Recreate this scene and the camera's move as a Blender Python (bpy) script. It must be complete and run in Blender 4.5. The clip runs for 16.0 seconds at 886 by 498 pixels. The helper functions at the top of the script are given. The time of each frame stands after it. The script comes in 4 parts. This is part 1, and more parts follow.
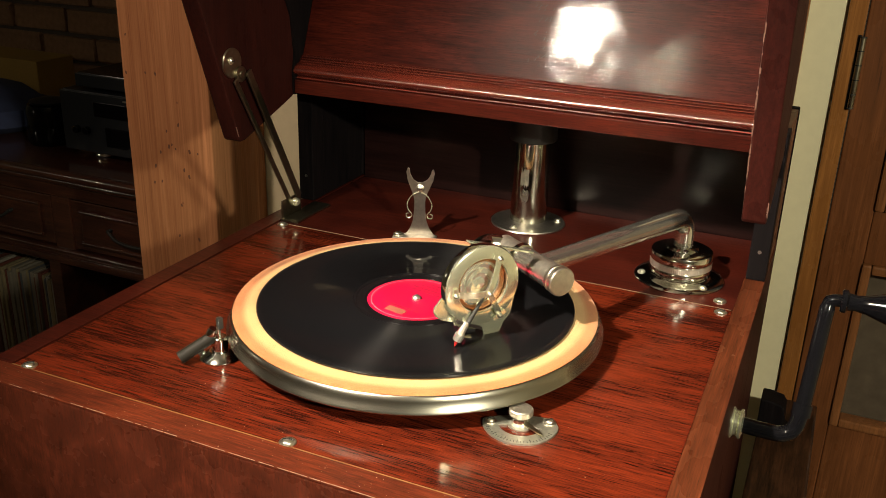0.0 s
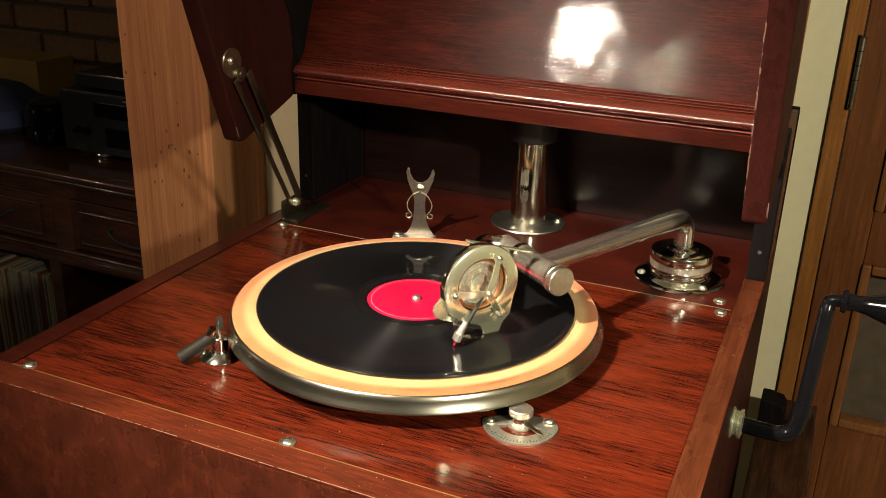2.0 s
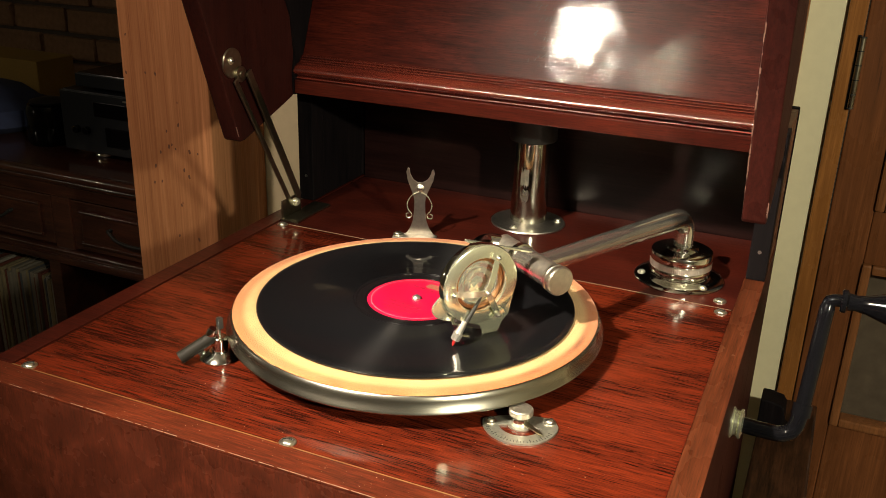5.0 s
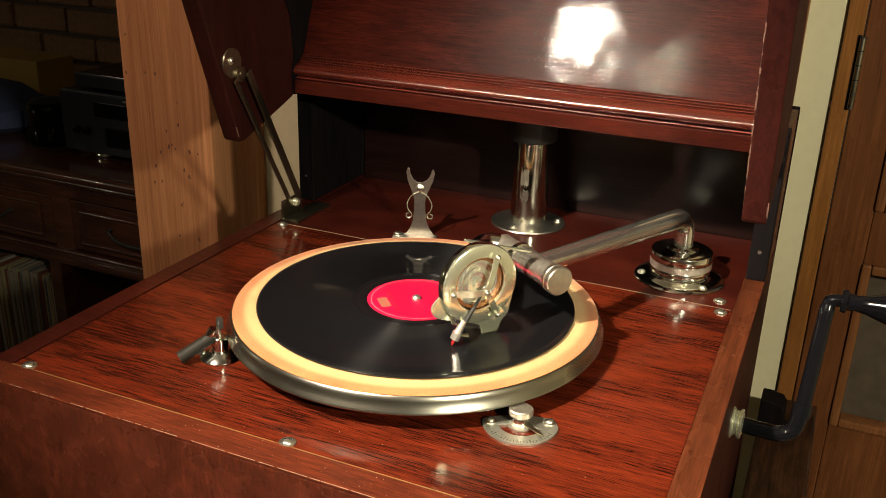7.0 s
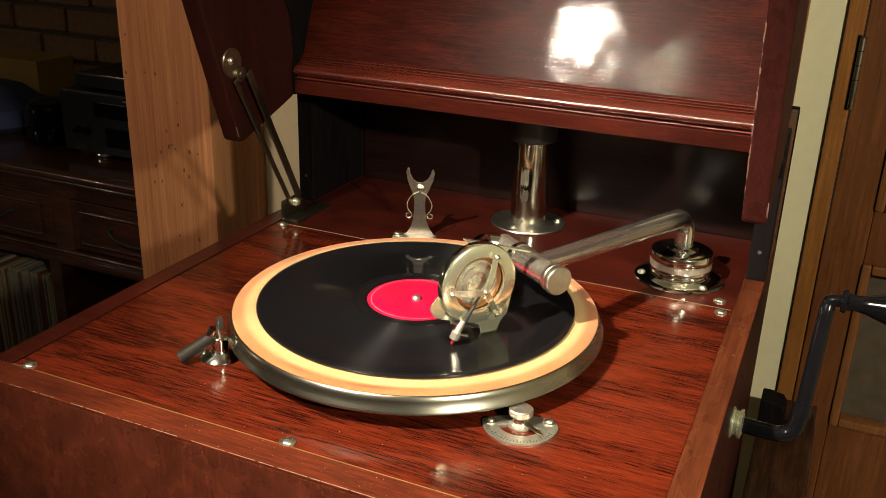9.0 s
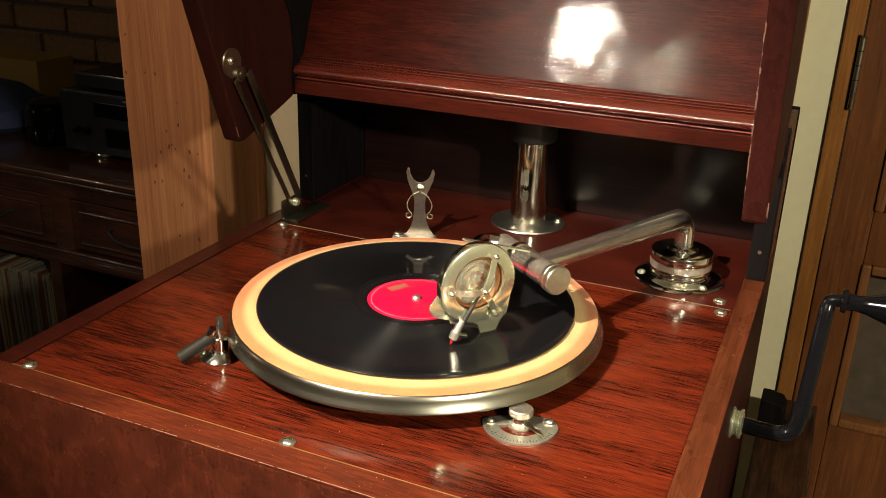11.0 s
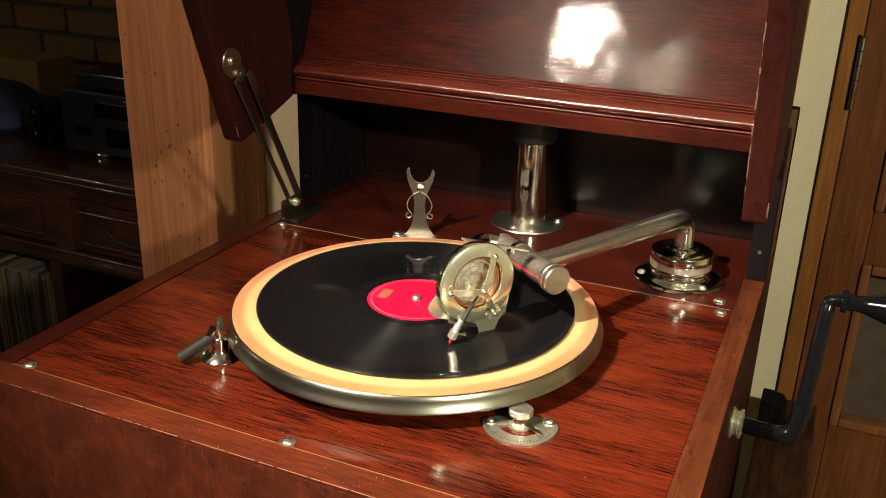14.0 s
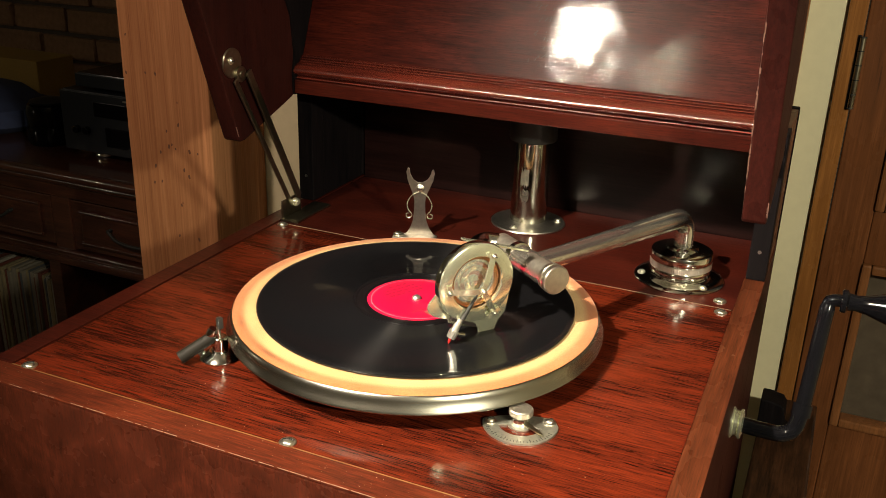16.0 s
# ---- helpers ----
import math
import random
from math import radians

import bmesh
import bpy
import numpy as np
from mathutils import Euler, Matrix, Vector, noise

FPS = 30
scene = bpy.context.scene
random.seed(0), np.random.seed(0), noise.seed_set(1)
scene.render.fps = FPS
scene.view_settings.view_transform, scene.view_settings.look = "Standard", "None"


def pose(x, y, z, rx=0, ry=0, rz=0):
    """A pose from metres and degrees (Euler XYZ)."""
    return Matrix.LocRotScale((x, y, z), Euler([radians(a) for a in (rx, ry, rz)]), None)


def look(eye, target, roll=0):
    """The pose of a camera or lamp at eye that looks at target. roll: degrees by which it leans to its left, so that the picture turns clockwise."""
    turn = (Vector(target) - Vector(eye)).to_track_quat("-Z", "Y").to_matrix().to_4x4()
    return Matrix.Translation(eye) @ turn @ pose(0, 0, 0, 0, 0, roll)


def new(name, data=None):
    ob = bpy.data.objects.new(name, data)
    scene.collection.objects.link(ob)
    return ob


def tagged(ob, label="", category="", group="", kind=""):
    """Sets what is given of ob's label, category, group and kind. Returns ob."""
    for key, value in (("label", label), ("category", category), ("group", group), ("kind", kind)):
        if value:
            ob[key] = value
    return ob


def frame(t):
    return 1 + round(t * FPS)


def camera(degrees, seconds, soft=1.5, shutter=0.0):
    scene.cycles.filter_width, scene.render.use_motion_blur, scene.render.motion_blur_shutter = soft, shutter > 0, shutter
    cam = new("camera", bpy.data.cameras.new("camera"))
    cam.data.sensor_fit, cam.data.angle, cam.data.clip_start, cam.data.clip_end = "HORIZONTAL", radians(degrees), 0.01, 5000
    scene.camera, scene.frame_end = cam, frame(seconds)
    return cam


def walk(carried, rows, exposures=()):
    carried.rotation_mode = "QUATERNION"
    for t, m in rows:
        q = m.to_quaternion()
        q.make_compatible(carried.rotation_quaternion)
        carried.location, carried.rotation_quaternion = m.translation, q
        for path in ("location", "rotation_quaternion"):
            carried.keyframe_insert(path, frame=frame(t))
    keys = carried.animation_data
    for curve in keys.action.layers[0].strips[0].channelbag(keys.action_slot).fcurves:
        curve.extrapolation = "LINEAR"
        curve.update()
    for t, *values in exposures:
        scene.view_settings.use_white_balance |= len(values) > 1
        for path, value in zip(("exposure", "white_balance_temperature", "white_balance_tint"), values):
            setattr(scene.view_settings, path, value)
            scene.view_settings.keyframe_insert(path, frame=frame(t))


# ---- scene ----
cam = camera(51.887, 16.0, soft=0.85)
VIEW = look((0.2793, -0.5950, 0.3335), (-0.0902, 0.2580, -0.0351), 1.789)
walk(cam, [(0.0, VIEW), (16.0, VIEW)])

FLOOR, CEIL = -0.92, 1.52          # the motor board's top is z = 0, the spindle stands at x = y = 0
XL, XLI, XRI, XR = -0.260, -0.2405, 0.2262, 0.2448   # the cabinet's sides, outer and inner
YF, YJ, YB = -0.2043, 0.1640, 0.3540                 # its front, the board's joint, its back

# ---- light ----
world = bpy.data.worlds.new("night")
scene.world = world
world.use_nodes = True
world.node_tree.nodes["Background"].inputs["Color"].default_value = (1.0, 0.72, 0.45, 1)
world.node_tree.nodes["Background"].inputs["Strength"].default_value = 0.03


def lamp(name, eye, target, watts, size, colour, angle=180):
    d = bpy.data.lights.new(name, "AREA")
    d.shape, d.size, d.energy, d.color, d.spread = "DISK", size, watts, colour, radians(angle)
    ob = new(name, d)
    ob.matrix_world = look(eye, target)
    return ob


def spot(name, eye, target, watts, radius, colour, degrees):
    d = bpy.data.lights.new(name, "SPOT")
    d.energy, d.color, d.shadow_soft_size, d.spot_size, d.spot_blend = watts, colour, radius, radians(degrees), 1.0
    new(name, d).matrix_world = look(eye, target)


spot("reading_lamp_light", (-0.274, -0.785, 0.910), (0.30, -0.04, 0.0), 190.0, 0.024, (1.0, 0.85, 0.66), 60)
spot("side_lamp_light", (1.00, -0.84, 0.63), (0.20, 0.20, 0.15), 70.0, 0.028, (1.0, 0.92, 0.68), 150)
# Added fill without a known source; it brightens the post and the wall gap.
spot("corner_fill_light", (-0.62, -0.70, 0.95), (-0.70, 0.55, -0.05), 42.0, 0.05, (1.0, 0.75, 0.57), 40)
lamp("far_lamp_light", (-2.80, -0.70, 0.40), (-1.2, 0.9, -0.3), 0.5, 0.03, (1.0, 0.86, 0.66), 120)
lamp("second_lamp_light", (-0.23, -1.60, 1.36), (0.1, 0.2, 0.0), 1.5, 0.008, (1.0, 0.84, 0.58), 120)
scene.view_settings.exposure = 0.1


# ---- materials ----
def node(nt, kind, **values):
    n = nt.nodes.new(kind)
    for key, v in values.items():
        if key in n.inputs:
            n.inputs[key].default_value = v
    return n


def plain(name, colour, rough=0.5, metal=0.0, coat=0.0, bump=0.0, scale=200.0, vary=0.15, spec=0.5, stretch=(1, 1, 1), var_rough=0.1):
    """One surface: colour with two scales of variation, gloss with smudges, and fine relief."""
    m = bpy.data.materials.new(name)
    m.use_nodes = True
    nt = m.node_tree
    b = nt.nodes["Principled BSDF"]
    co = nt.nodes.new("ShaderNodeTexCoord")
    mp = nt.nodes.new("ShaderNodeMapping")
    mp.inputs["Scale"].default_value = stretch
    nt.links.new(co.outputs["Object"], mp.inputs["Vector"])
    fine = node(nt, "ShaderNodeTexNoise", Scale=scale, Detail=4.0)
    wide = node(nt, "ShaderNodeTexNoise", Scale=scale * 0.08, Detail=3.0)
    for n in (fine, wide):
        nt.links.new(mp.outputs["Vector"], n.inputs["Vector"])
    add = nt.nodes.new("ShaderNodeMath")
    add.operation = "ADD"
    nt.links.new(fine.outputs["Fac"], add.inputs[0])
    nt.links.new(wide.outputs["Fac"], add.inputs[1])
    ramp = nt.nodes.new("ShaderNodeMapRange")
    ramp.inputs["From Min"].default_value, ramp.inputs["From Max"].default_value = 0.6, 1.4
    ramp.inputs["To Min"].default_value, ramp.inputs["To Max"].default_value = 1 - vary, 1 + vary
    nt.links.new(add.outputs[0], ramp.inputs["Value"])
    mul = nt.nodes.new("ShaderNodeVectorMath")
    mul.operation = "SCALE"
    mul.inputs[0].default_value = colour
    nt.links.new(ramp.outputs["Result"], mul.inputs["Scale"])
    nt.links.new(mul.outputs["Vector"], b.inputs["Base Color"])
    rr = nt.nodes.new("ShaderNodeMapRange")
    rr.inputs["From Min"].default_value, rr.inputs["From Max"].default_value = 0.3, 0.7
    rr.inputs["To Min"].default_value, rr.inputs["To Max"].default_value = max(0.02, rough - var_rough * rough), rough + var_rough * rough
    nt.links.new(wide.outputs["Fac"], rr.inputs["Value"])
    nt.links.new(rr.outputs["Result"], b.inputs["Roughness"])
    b.inputs["Metallic"].default_value = metal
    b.inputs["Specular IOR Level"].default_value = spec
    b.inputs["Coat Weight"].default_value = coat
    b.inputs["Coat Roughness"].default_value = 0.08
    if bump:
        bp = node(nt, "ShaderNodeBump", Strength=bump, Distance=0.001)
        nt.links.new(fine.outputs["Fac"], bp.inputs["Height"])
        nt.links.new(bp.outputs["Normal"], b.inputs["Normal"])
    return m


def wood(name, light, dark, along="x", grain=60.0, streak=0.5, rough=0.3, coat=0.6, coat_rough=0.1, bump=0.15, figure=6.0, pores=0.35, smear=0.0, turn=(0, 0, 0), fine=0.42, long=1.0, base_spec=0.06, wave=0.5, warp=0.0):
    """Timber: stretched fibres, broader dark streaks, pores, and a varnish coat."""
    m = bpy.data.materials.new(name)
    m.use_nodes = True
    nt = m.node_tree
    b = nt.nodes["Principled BSDF"]
    co = nt.nodes.new("ShaderNodeTexCoord")

    def field(scale, squeeze, detail, distort=0.0):
        mp = nt.nodes.new("ShaderNodeMapping")
        mp.inputs["Rotation"].default_value = [radians(v) for v in turn]
        mp.inputs["Scale"].default_value = [min(1.0, squeeze * long) if a == along else 1.0 for a in "xyz"]
        nt.links.new(co.outputs["Object"], mp.inputs["Vector"])
        n = node(nt, "ShaderNodeTexNoise", Scale=scale, Detail=detail, Distortion=distort, Roughness=0.6)
        nt.links.new(mp.outputs["Vector"], n.inputs["Vector"])
        return n.outputs["Fac"]

    def remap(value, a, c, lo, hi):
        r = nt.nodes.new("ShaderNodeMapRange")
        for key, v in (("From Min", a), ("From Max", c), ("To Min", lo), ("To Max", hi)):
            r.inputs[key].default_value = v
        nt.links.new(value, r.inputs["Value"])
        return r.outputs["Result"]

    def maths(op, a, c):
        n = nt.nodes.new("ShaderNodeMath")
        n.operation = op
        for i, v in enumerate((a, c)):
            if isinstance(v, float):
                n.inputs[i].default_value = v
            else:
                nt.links.new(v, n.inputs[i])
        return n.outputs[0]

    fibre = field(grain * 9, 0.035, 5.0)
    broad = field(grain * 3.2, 0.055, 6.0, wave)
    flame = field(figure * 2.5, 0.22, 4.0, 0.9)
    pore = field(grain * 22, 0.035, 2.0)
    f = maths("MULTIPLY", remap(broad, 0.30, 0.70, -0.5, 0.5), 0.9 * streak + 0.15)
    f = maths("ADD", f, maths("MULTIPLY", remap(fibre, 0.30, 0.70, -0.5, 0.5), fine))
    f = maths("ADD", f, maths("MULTIPLY", remap(flame, 0.30, 0.70, -0.5, 0.5), 0.55))
    f = maths("ADD", f, maths("MULTIPLY", remap(pore, 0.58, 0.72, 0.0, 1.0), pores))
    f = maths("ADD", f, 0.42)
    ramp = nt.nodes.new("ShaderNodeValToRGB")
    ramp.color_ramp.interpolation = "B_SPLINE"
    stops = ramp.color_ramp.elements
    hi = [min(1.0, v * 1.55) for v in light]
    stops[0].position, stops[0].color = 0.0, (*hi, 1)
    stops[1].position, stops[1].color = 1.0, (*[v * 0.6 for v in dark], 1)
    for at_, col in ((0.30, light), (0.58, [(p * q) ** 0.5 for p, q in zip(light, dark)]), (0.80, dark)):
        e = stops.new(at_)
        e.color = (*col, 1)
    nt.links.new(f, ramp.inputs["Fac"])
    nt.links.new(ramp.outputs["Color"], b.inputs["Base Color"])
    b.inputs["Roughness"].default_value = rough
    b.inputs["Specular IOR Level"].default_value = base_spec
    b.inputs["Coat Weight"].default_value = coat
    smudge = remap(field(25.0, 0.5, 4.0), 0.35, 0.7, coat_rough * 0.7, coat_rough * 1.5 + smear)
    nt.links.new(smudge, b.inputs["Coat Roughness"])
    bp = node(nt, "ShaderNodeBump", Strength=bump, Distance=0.0006)
    nt.links.new(maths("ADD", fibre, broad), bp.inputs["Height"])
    nt.links.new(bp.outputs["Normal"], b.inputs["Normal"])
    b2 = node(nt, "ShaderNodeBump", Strength=bump * 0.35, Distance=0.0006)
    nt.links.new(maths("ADD", fibre, broad), b2.inputs["Height"])
    if warp:
        uneven = node(nt, "ShaderNodeBump", Strength=1.0, Distance=warp)
        nt.links.new(field(16.0, 1.0, 1.0), uneven.inputs["Height"])
        nt.links.new(uneven.outputs["Normal"], b2.inputs["Normal"])
    nt.links.new(b2.outputs["Normal"], b.inputs["Coat Normal"])
    return m


BOARD = wood("rosewood_board", (0.100, 0.0140, 0.0046), (0.017, 0.0030, 0.0020), "x", 150, 0.46, 0.35, 0.9, 0.085, base_spec=0.02, bump=0.16, fine=0.48, long=1.0, wave=1.2, figure=10, pores=0.3)
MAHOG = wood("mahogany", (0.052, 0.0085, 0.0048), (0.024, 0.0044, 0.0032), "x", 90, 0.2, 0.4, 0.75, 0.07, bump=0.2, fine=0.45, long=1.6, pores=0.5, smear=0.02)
LIDP = wood("mahogany_lid_panel", (0.040, 0.0062, 0.0036), (0.017, 0.0032, 0.0024), "x", 90, 0.25, 0.30, 0.16, 0.055, bump=0.2, fine=0.45, long=1.6, pores=0.5, base_spec=0.035, figure=9, warp=0.0011)
MOULD = wood("mahogany_moulding", (0.10, 0.0145, 0.0078), (0.034, 0.0055, 0.0036), "x", 90, 0.3, 0.26, 1.0, 0.15, bump=0.45, base_spec=1.0, fine=0.5)
RIMX = wood("mahogany_front_rim", (0.100, 0.0195, 0.0078), (0.044, 0.009, 0.0045), "x", 90, 0.25, 0.4, 0.7, 0.12, fine=0.5, long=2.0)
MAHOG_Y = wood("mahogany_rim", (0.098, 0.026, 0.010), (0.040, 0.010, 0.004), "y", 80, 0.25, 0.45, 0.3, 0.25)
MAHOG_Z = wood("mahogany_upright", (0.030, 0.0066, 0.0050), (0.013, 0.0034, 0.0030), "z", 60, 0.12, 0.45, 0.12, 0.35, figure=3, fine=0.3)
FRONT = wood("mahogany_front", (0.066, 0.0145, 0.0072), (0.032, 0.0076, 0.0040), "z", 60, 0.1, 0.42, 0.5, 0.25, turn=(0, 40, 0), figure=12, long=5.0, fine=0.5, pores=0.4)
DARK = wood("near_black_wood", (0.006, 0.0045, 0.005), (0.003, 0.0025, 0.003), "z", 70, 0.4, 0.6, 0.0, 0.2)
# inside panels, much darker than the outer mahogany
INNER = wood("dark_inside_wood", (0.014, 0.0052, 0.0046), (0.008, 0.003, 0.0028), "x", 50, 0.2, 0.4, 0.5, 0.18)
PINE = wood("pine", (0.35, 0.160, 0.074), (0.25, 0.106, 0.046), "z", 62, 0.40, 0.5, 0.15, 0.3, figure=3, pores=0.15, fine=0.25, long=0.4)
BEADW = wood("glazing_bead", (0.15, 0.060, 0.022), (0.105, 0.040, 0.014), "z", 40, 0.15, 0.45, 0.2, 0.3)
DOORW = wood("stained_door", (0.115, 0.041, 0.0145), (0.078, 0.027, 0.009), "z", 40, 0.15, 0.45, 0.2, 0.3)
TRIMW = wood("honey_trim", (0.20, 0.082, 0.022), (0.15, 0.056, 0.014), "z", 40, 0.15, 0.4, 0.3, 0.25)
OAK = wood("dark_sideboard", (0.062, 0.021, 0.012), (0.028, 0.010, 0.007), "x", 40, 0.3, 0.3, 1.0, 0.10, base_spec=0.4)
CRATE = wood("grimy_box_wood", (0.045, 0.019, 0.009), (0.014, 0.007, 0.004), "y", 50, 0.5, 0.5, 0.1, 0.4, long=2.0)
NICKEL = plain("nickel", (0.80, 0.80, 0.73), 0.13, 1.0, vary=0.12, scale=300, bump=0.03)
WORN = plain("worn_nickel", (0.66, 0.62, 0.54), 0.34, 0.92, vary=0.3, scale=220, bump=0.08, var_rough=0.4)
BRASS = plain("pale_brass", (0.86, 0.88, 0.67), 0.20, 0.86, vary=0.12, scale=200, bump=0.03)
COPPER = plain("copper_gasket", (0.62, 0.33, 0.17), 0.35, 1.0, scale=200)
STEEL = plain("steel_strut", (0.30, 0.27, 0.20), 0.30, 1.0, vary=0.25, scale=160)
RIM = plain("platter_rim", (0.46, 0.44, 0.37), 0.25, 1.0, vary=0.1, scale=120, stretch=(1, 1, 8))
BLACK = plain("black_enamel", (0.004, 0.004, 0.005), 0.10, 0.0, spec=0.25, scale=150, vary=0.3)
RUBBER = plain("black_rubber", (0.02, 0.02, 0.018), 0.5, 0.0, scale=200, vary=0.3)
PLASTER = plain("cream_wall", (0.60, 0.55, 0.37), 0.7, 0.0, bump=0.25, scale=90, vary=0.05)
PAPER = plain("red_label", (0.56, 0.002, 0.045), 0.45, 0.0, scale=350, vary=0.15, bump=0.05)
INK = plain("label_ink", (0.36, 0.012, 0.03), 0.5)
GOLDINK = plain("faded_gold_print", (0.33, 0.11, 0.07), 0.4)
RED = plain("red_needle", (0.55, 0.03, 0.03), 0.3, 0.3)
MICA = plain("mica_diaphragm", (0.80, 0.82, 0.74), 0.14, 0.75, scale=120, vary=0.25)
BRICK = plain("brick", (0.30, 0.17, 0.10), 0.9, 0.0, bump=0.5, scale=60, vary=0.3)
MORTAR = plain("mortar", (0.13, 0.11, 0.09), 0.95, 0.0, bump=0.5, scale=80)
CARPET = plain("carpet", (0.16, 0.12, 0.08), 0.95, bump=0.4, scale=400)
CEILING = plain("ceiling_paint", (0.75, 0.72, 0.66), 0.8, bump=0.2, scale=80, vary=0.05)
SPLINTER = plain("bruised_wood", (0.16, 0.085, 0.065), 0.6, scale=500, vary=0.5)
BRIGHT = plain("bright_chuck", (0.90, 0.88, 0.80), 0.42, 1.0, scale=200, vary=0.08)
CHIP = plain("bare_worn_wood", (0.25, 0.15, 0.10), 0.6, scale=500, vary=0.4)
SATIN = plain("satin_nickel", (0.80, 0.77, 0.67), 0.32, 1.0, vary=0.15, scale=260, bump=0.05)
SCRATCHED = plain("scratched_nickel", (0.79, 0.78, 0.72), 0.15, 0.955, vary=0.16, scale=320, bump=0.03, var_rough=0.4)
DULL = plain("dull_nickel", (0.42, 0.40, 0.36), 0.36, 1.0, vary=0.25, scale=260, bump=0.06)
PITTED = plain("pitted_nickel", (0.52, 0.52, 0.44), 0.16, 1.0, vary=0.45, scale=140, bump=0.06, var_rough=0.6)
# pale broken colour for the highlight on the rear joint's edge
JOINT_GLINT = plain("joint_glint_paint", (0.20, 0.13, 0.08), 0.5, scale=40, vary=0.8)
PITS = plain("pitted_base_metal", (0.22, 0.20, 0.16), 0.5, 0.6, vary=0.95, scale=900, bump=0.5)
KNOT = plain("dark_knot", (0.10, 0.035, 0.014), 0.6)
SILVERED = plain("dull_silvering", (0.50, 0.50, 0.42), 0.42, 0.9, vary=0.3, scale=400, bump=0.1)
GILT = plain("gilt_line", (0.19, 0.10, 0.035), 0.5)
NICK = plain("dark_nick", (0.012, 0.006, 0.005), 0.9)
SMOKED = plain("smoked_glass", (0.07, 0.055, 0.04), 0.2, 0.0, scale=60, vary=0.3)
GREYPL = plain("charcoal_plastic", (0.014, 0.017, 0.022), 0.42, 0.0, scale=200, spec=0.3)


def shellac():
    """Record surface: fine concentric grooves that spread the gloss across the radius."""
    m = bpy.data.materials.new("shellac")
    m.use_nodes = True
    nt = m.node_tree
    b = nt.nodes["Principled BSDF"]
    b.inputs["Base Color"].default_value = (0.006, 0.006, 0.007, 1)
    b.inputs["Roughness"].default_value = 0.36
    b.inputs["Specular IOR Level"].default_value = 0.10
    b.inputs["Anisotropic"].default_value = 0.97
    b.inputs["Coat Weight"].default_value = 0.7
    b.inputs["Coat Roughness"].default_value = 0.075
    b.inputs["Anisotropic Rotation"].default_value = 0.25
    tg = nt.nodes.new("ShaderNodeTangent")
    tg.direction_type, tg.axis = "RADIAL", "Z"
    nt.links.new(tg.outputs["Tangent"], b.inputs["Tangent"])
    co = nt.nodes.new("ShaderNodeTexCoord")
    flat = nt.nodes.new("ShaderNodeVectorMath")
    flat.operation = "MULTIPLY"
    flat.inputs[1].default_value = (1, 1, 0)
    nt.links.new(co.outputs["Object"], flat.inputs[0])
    ln = nt.nodes.new("ShaderNodeVectorMath")
    ln.operation = "LENGTH"
    nt.links.new(flat.outputs["Vector"], ln.inputs[0])
    w = node(nt, "ShaderNodeMath")
    w.operation = "MULTIPLY"
    w.inputs[1].default_value = 9000.0
    nt.links.new(ln.outputs["Value"], w.inputs[0])
    sn = nt.nodes.new("ShaderNodeMath")
    sn.operation = "SINE"
    nt.links.new(w.outputs[0], sn.inputs[0])
    bp = node(nt, "ShaderNodeBump", Strength=0.14, Distance=0.0002)
    nt.links.new(sn.outputs[0], bp.inputs["Height"])
    nt.links.new(bp.outputs["Normal"], b.inputs["Normal"])
    return m


SHELLAC = shellac()


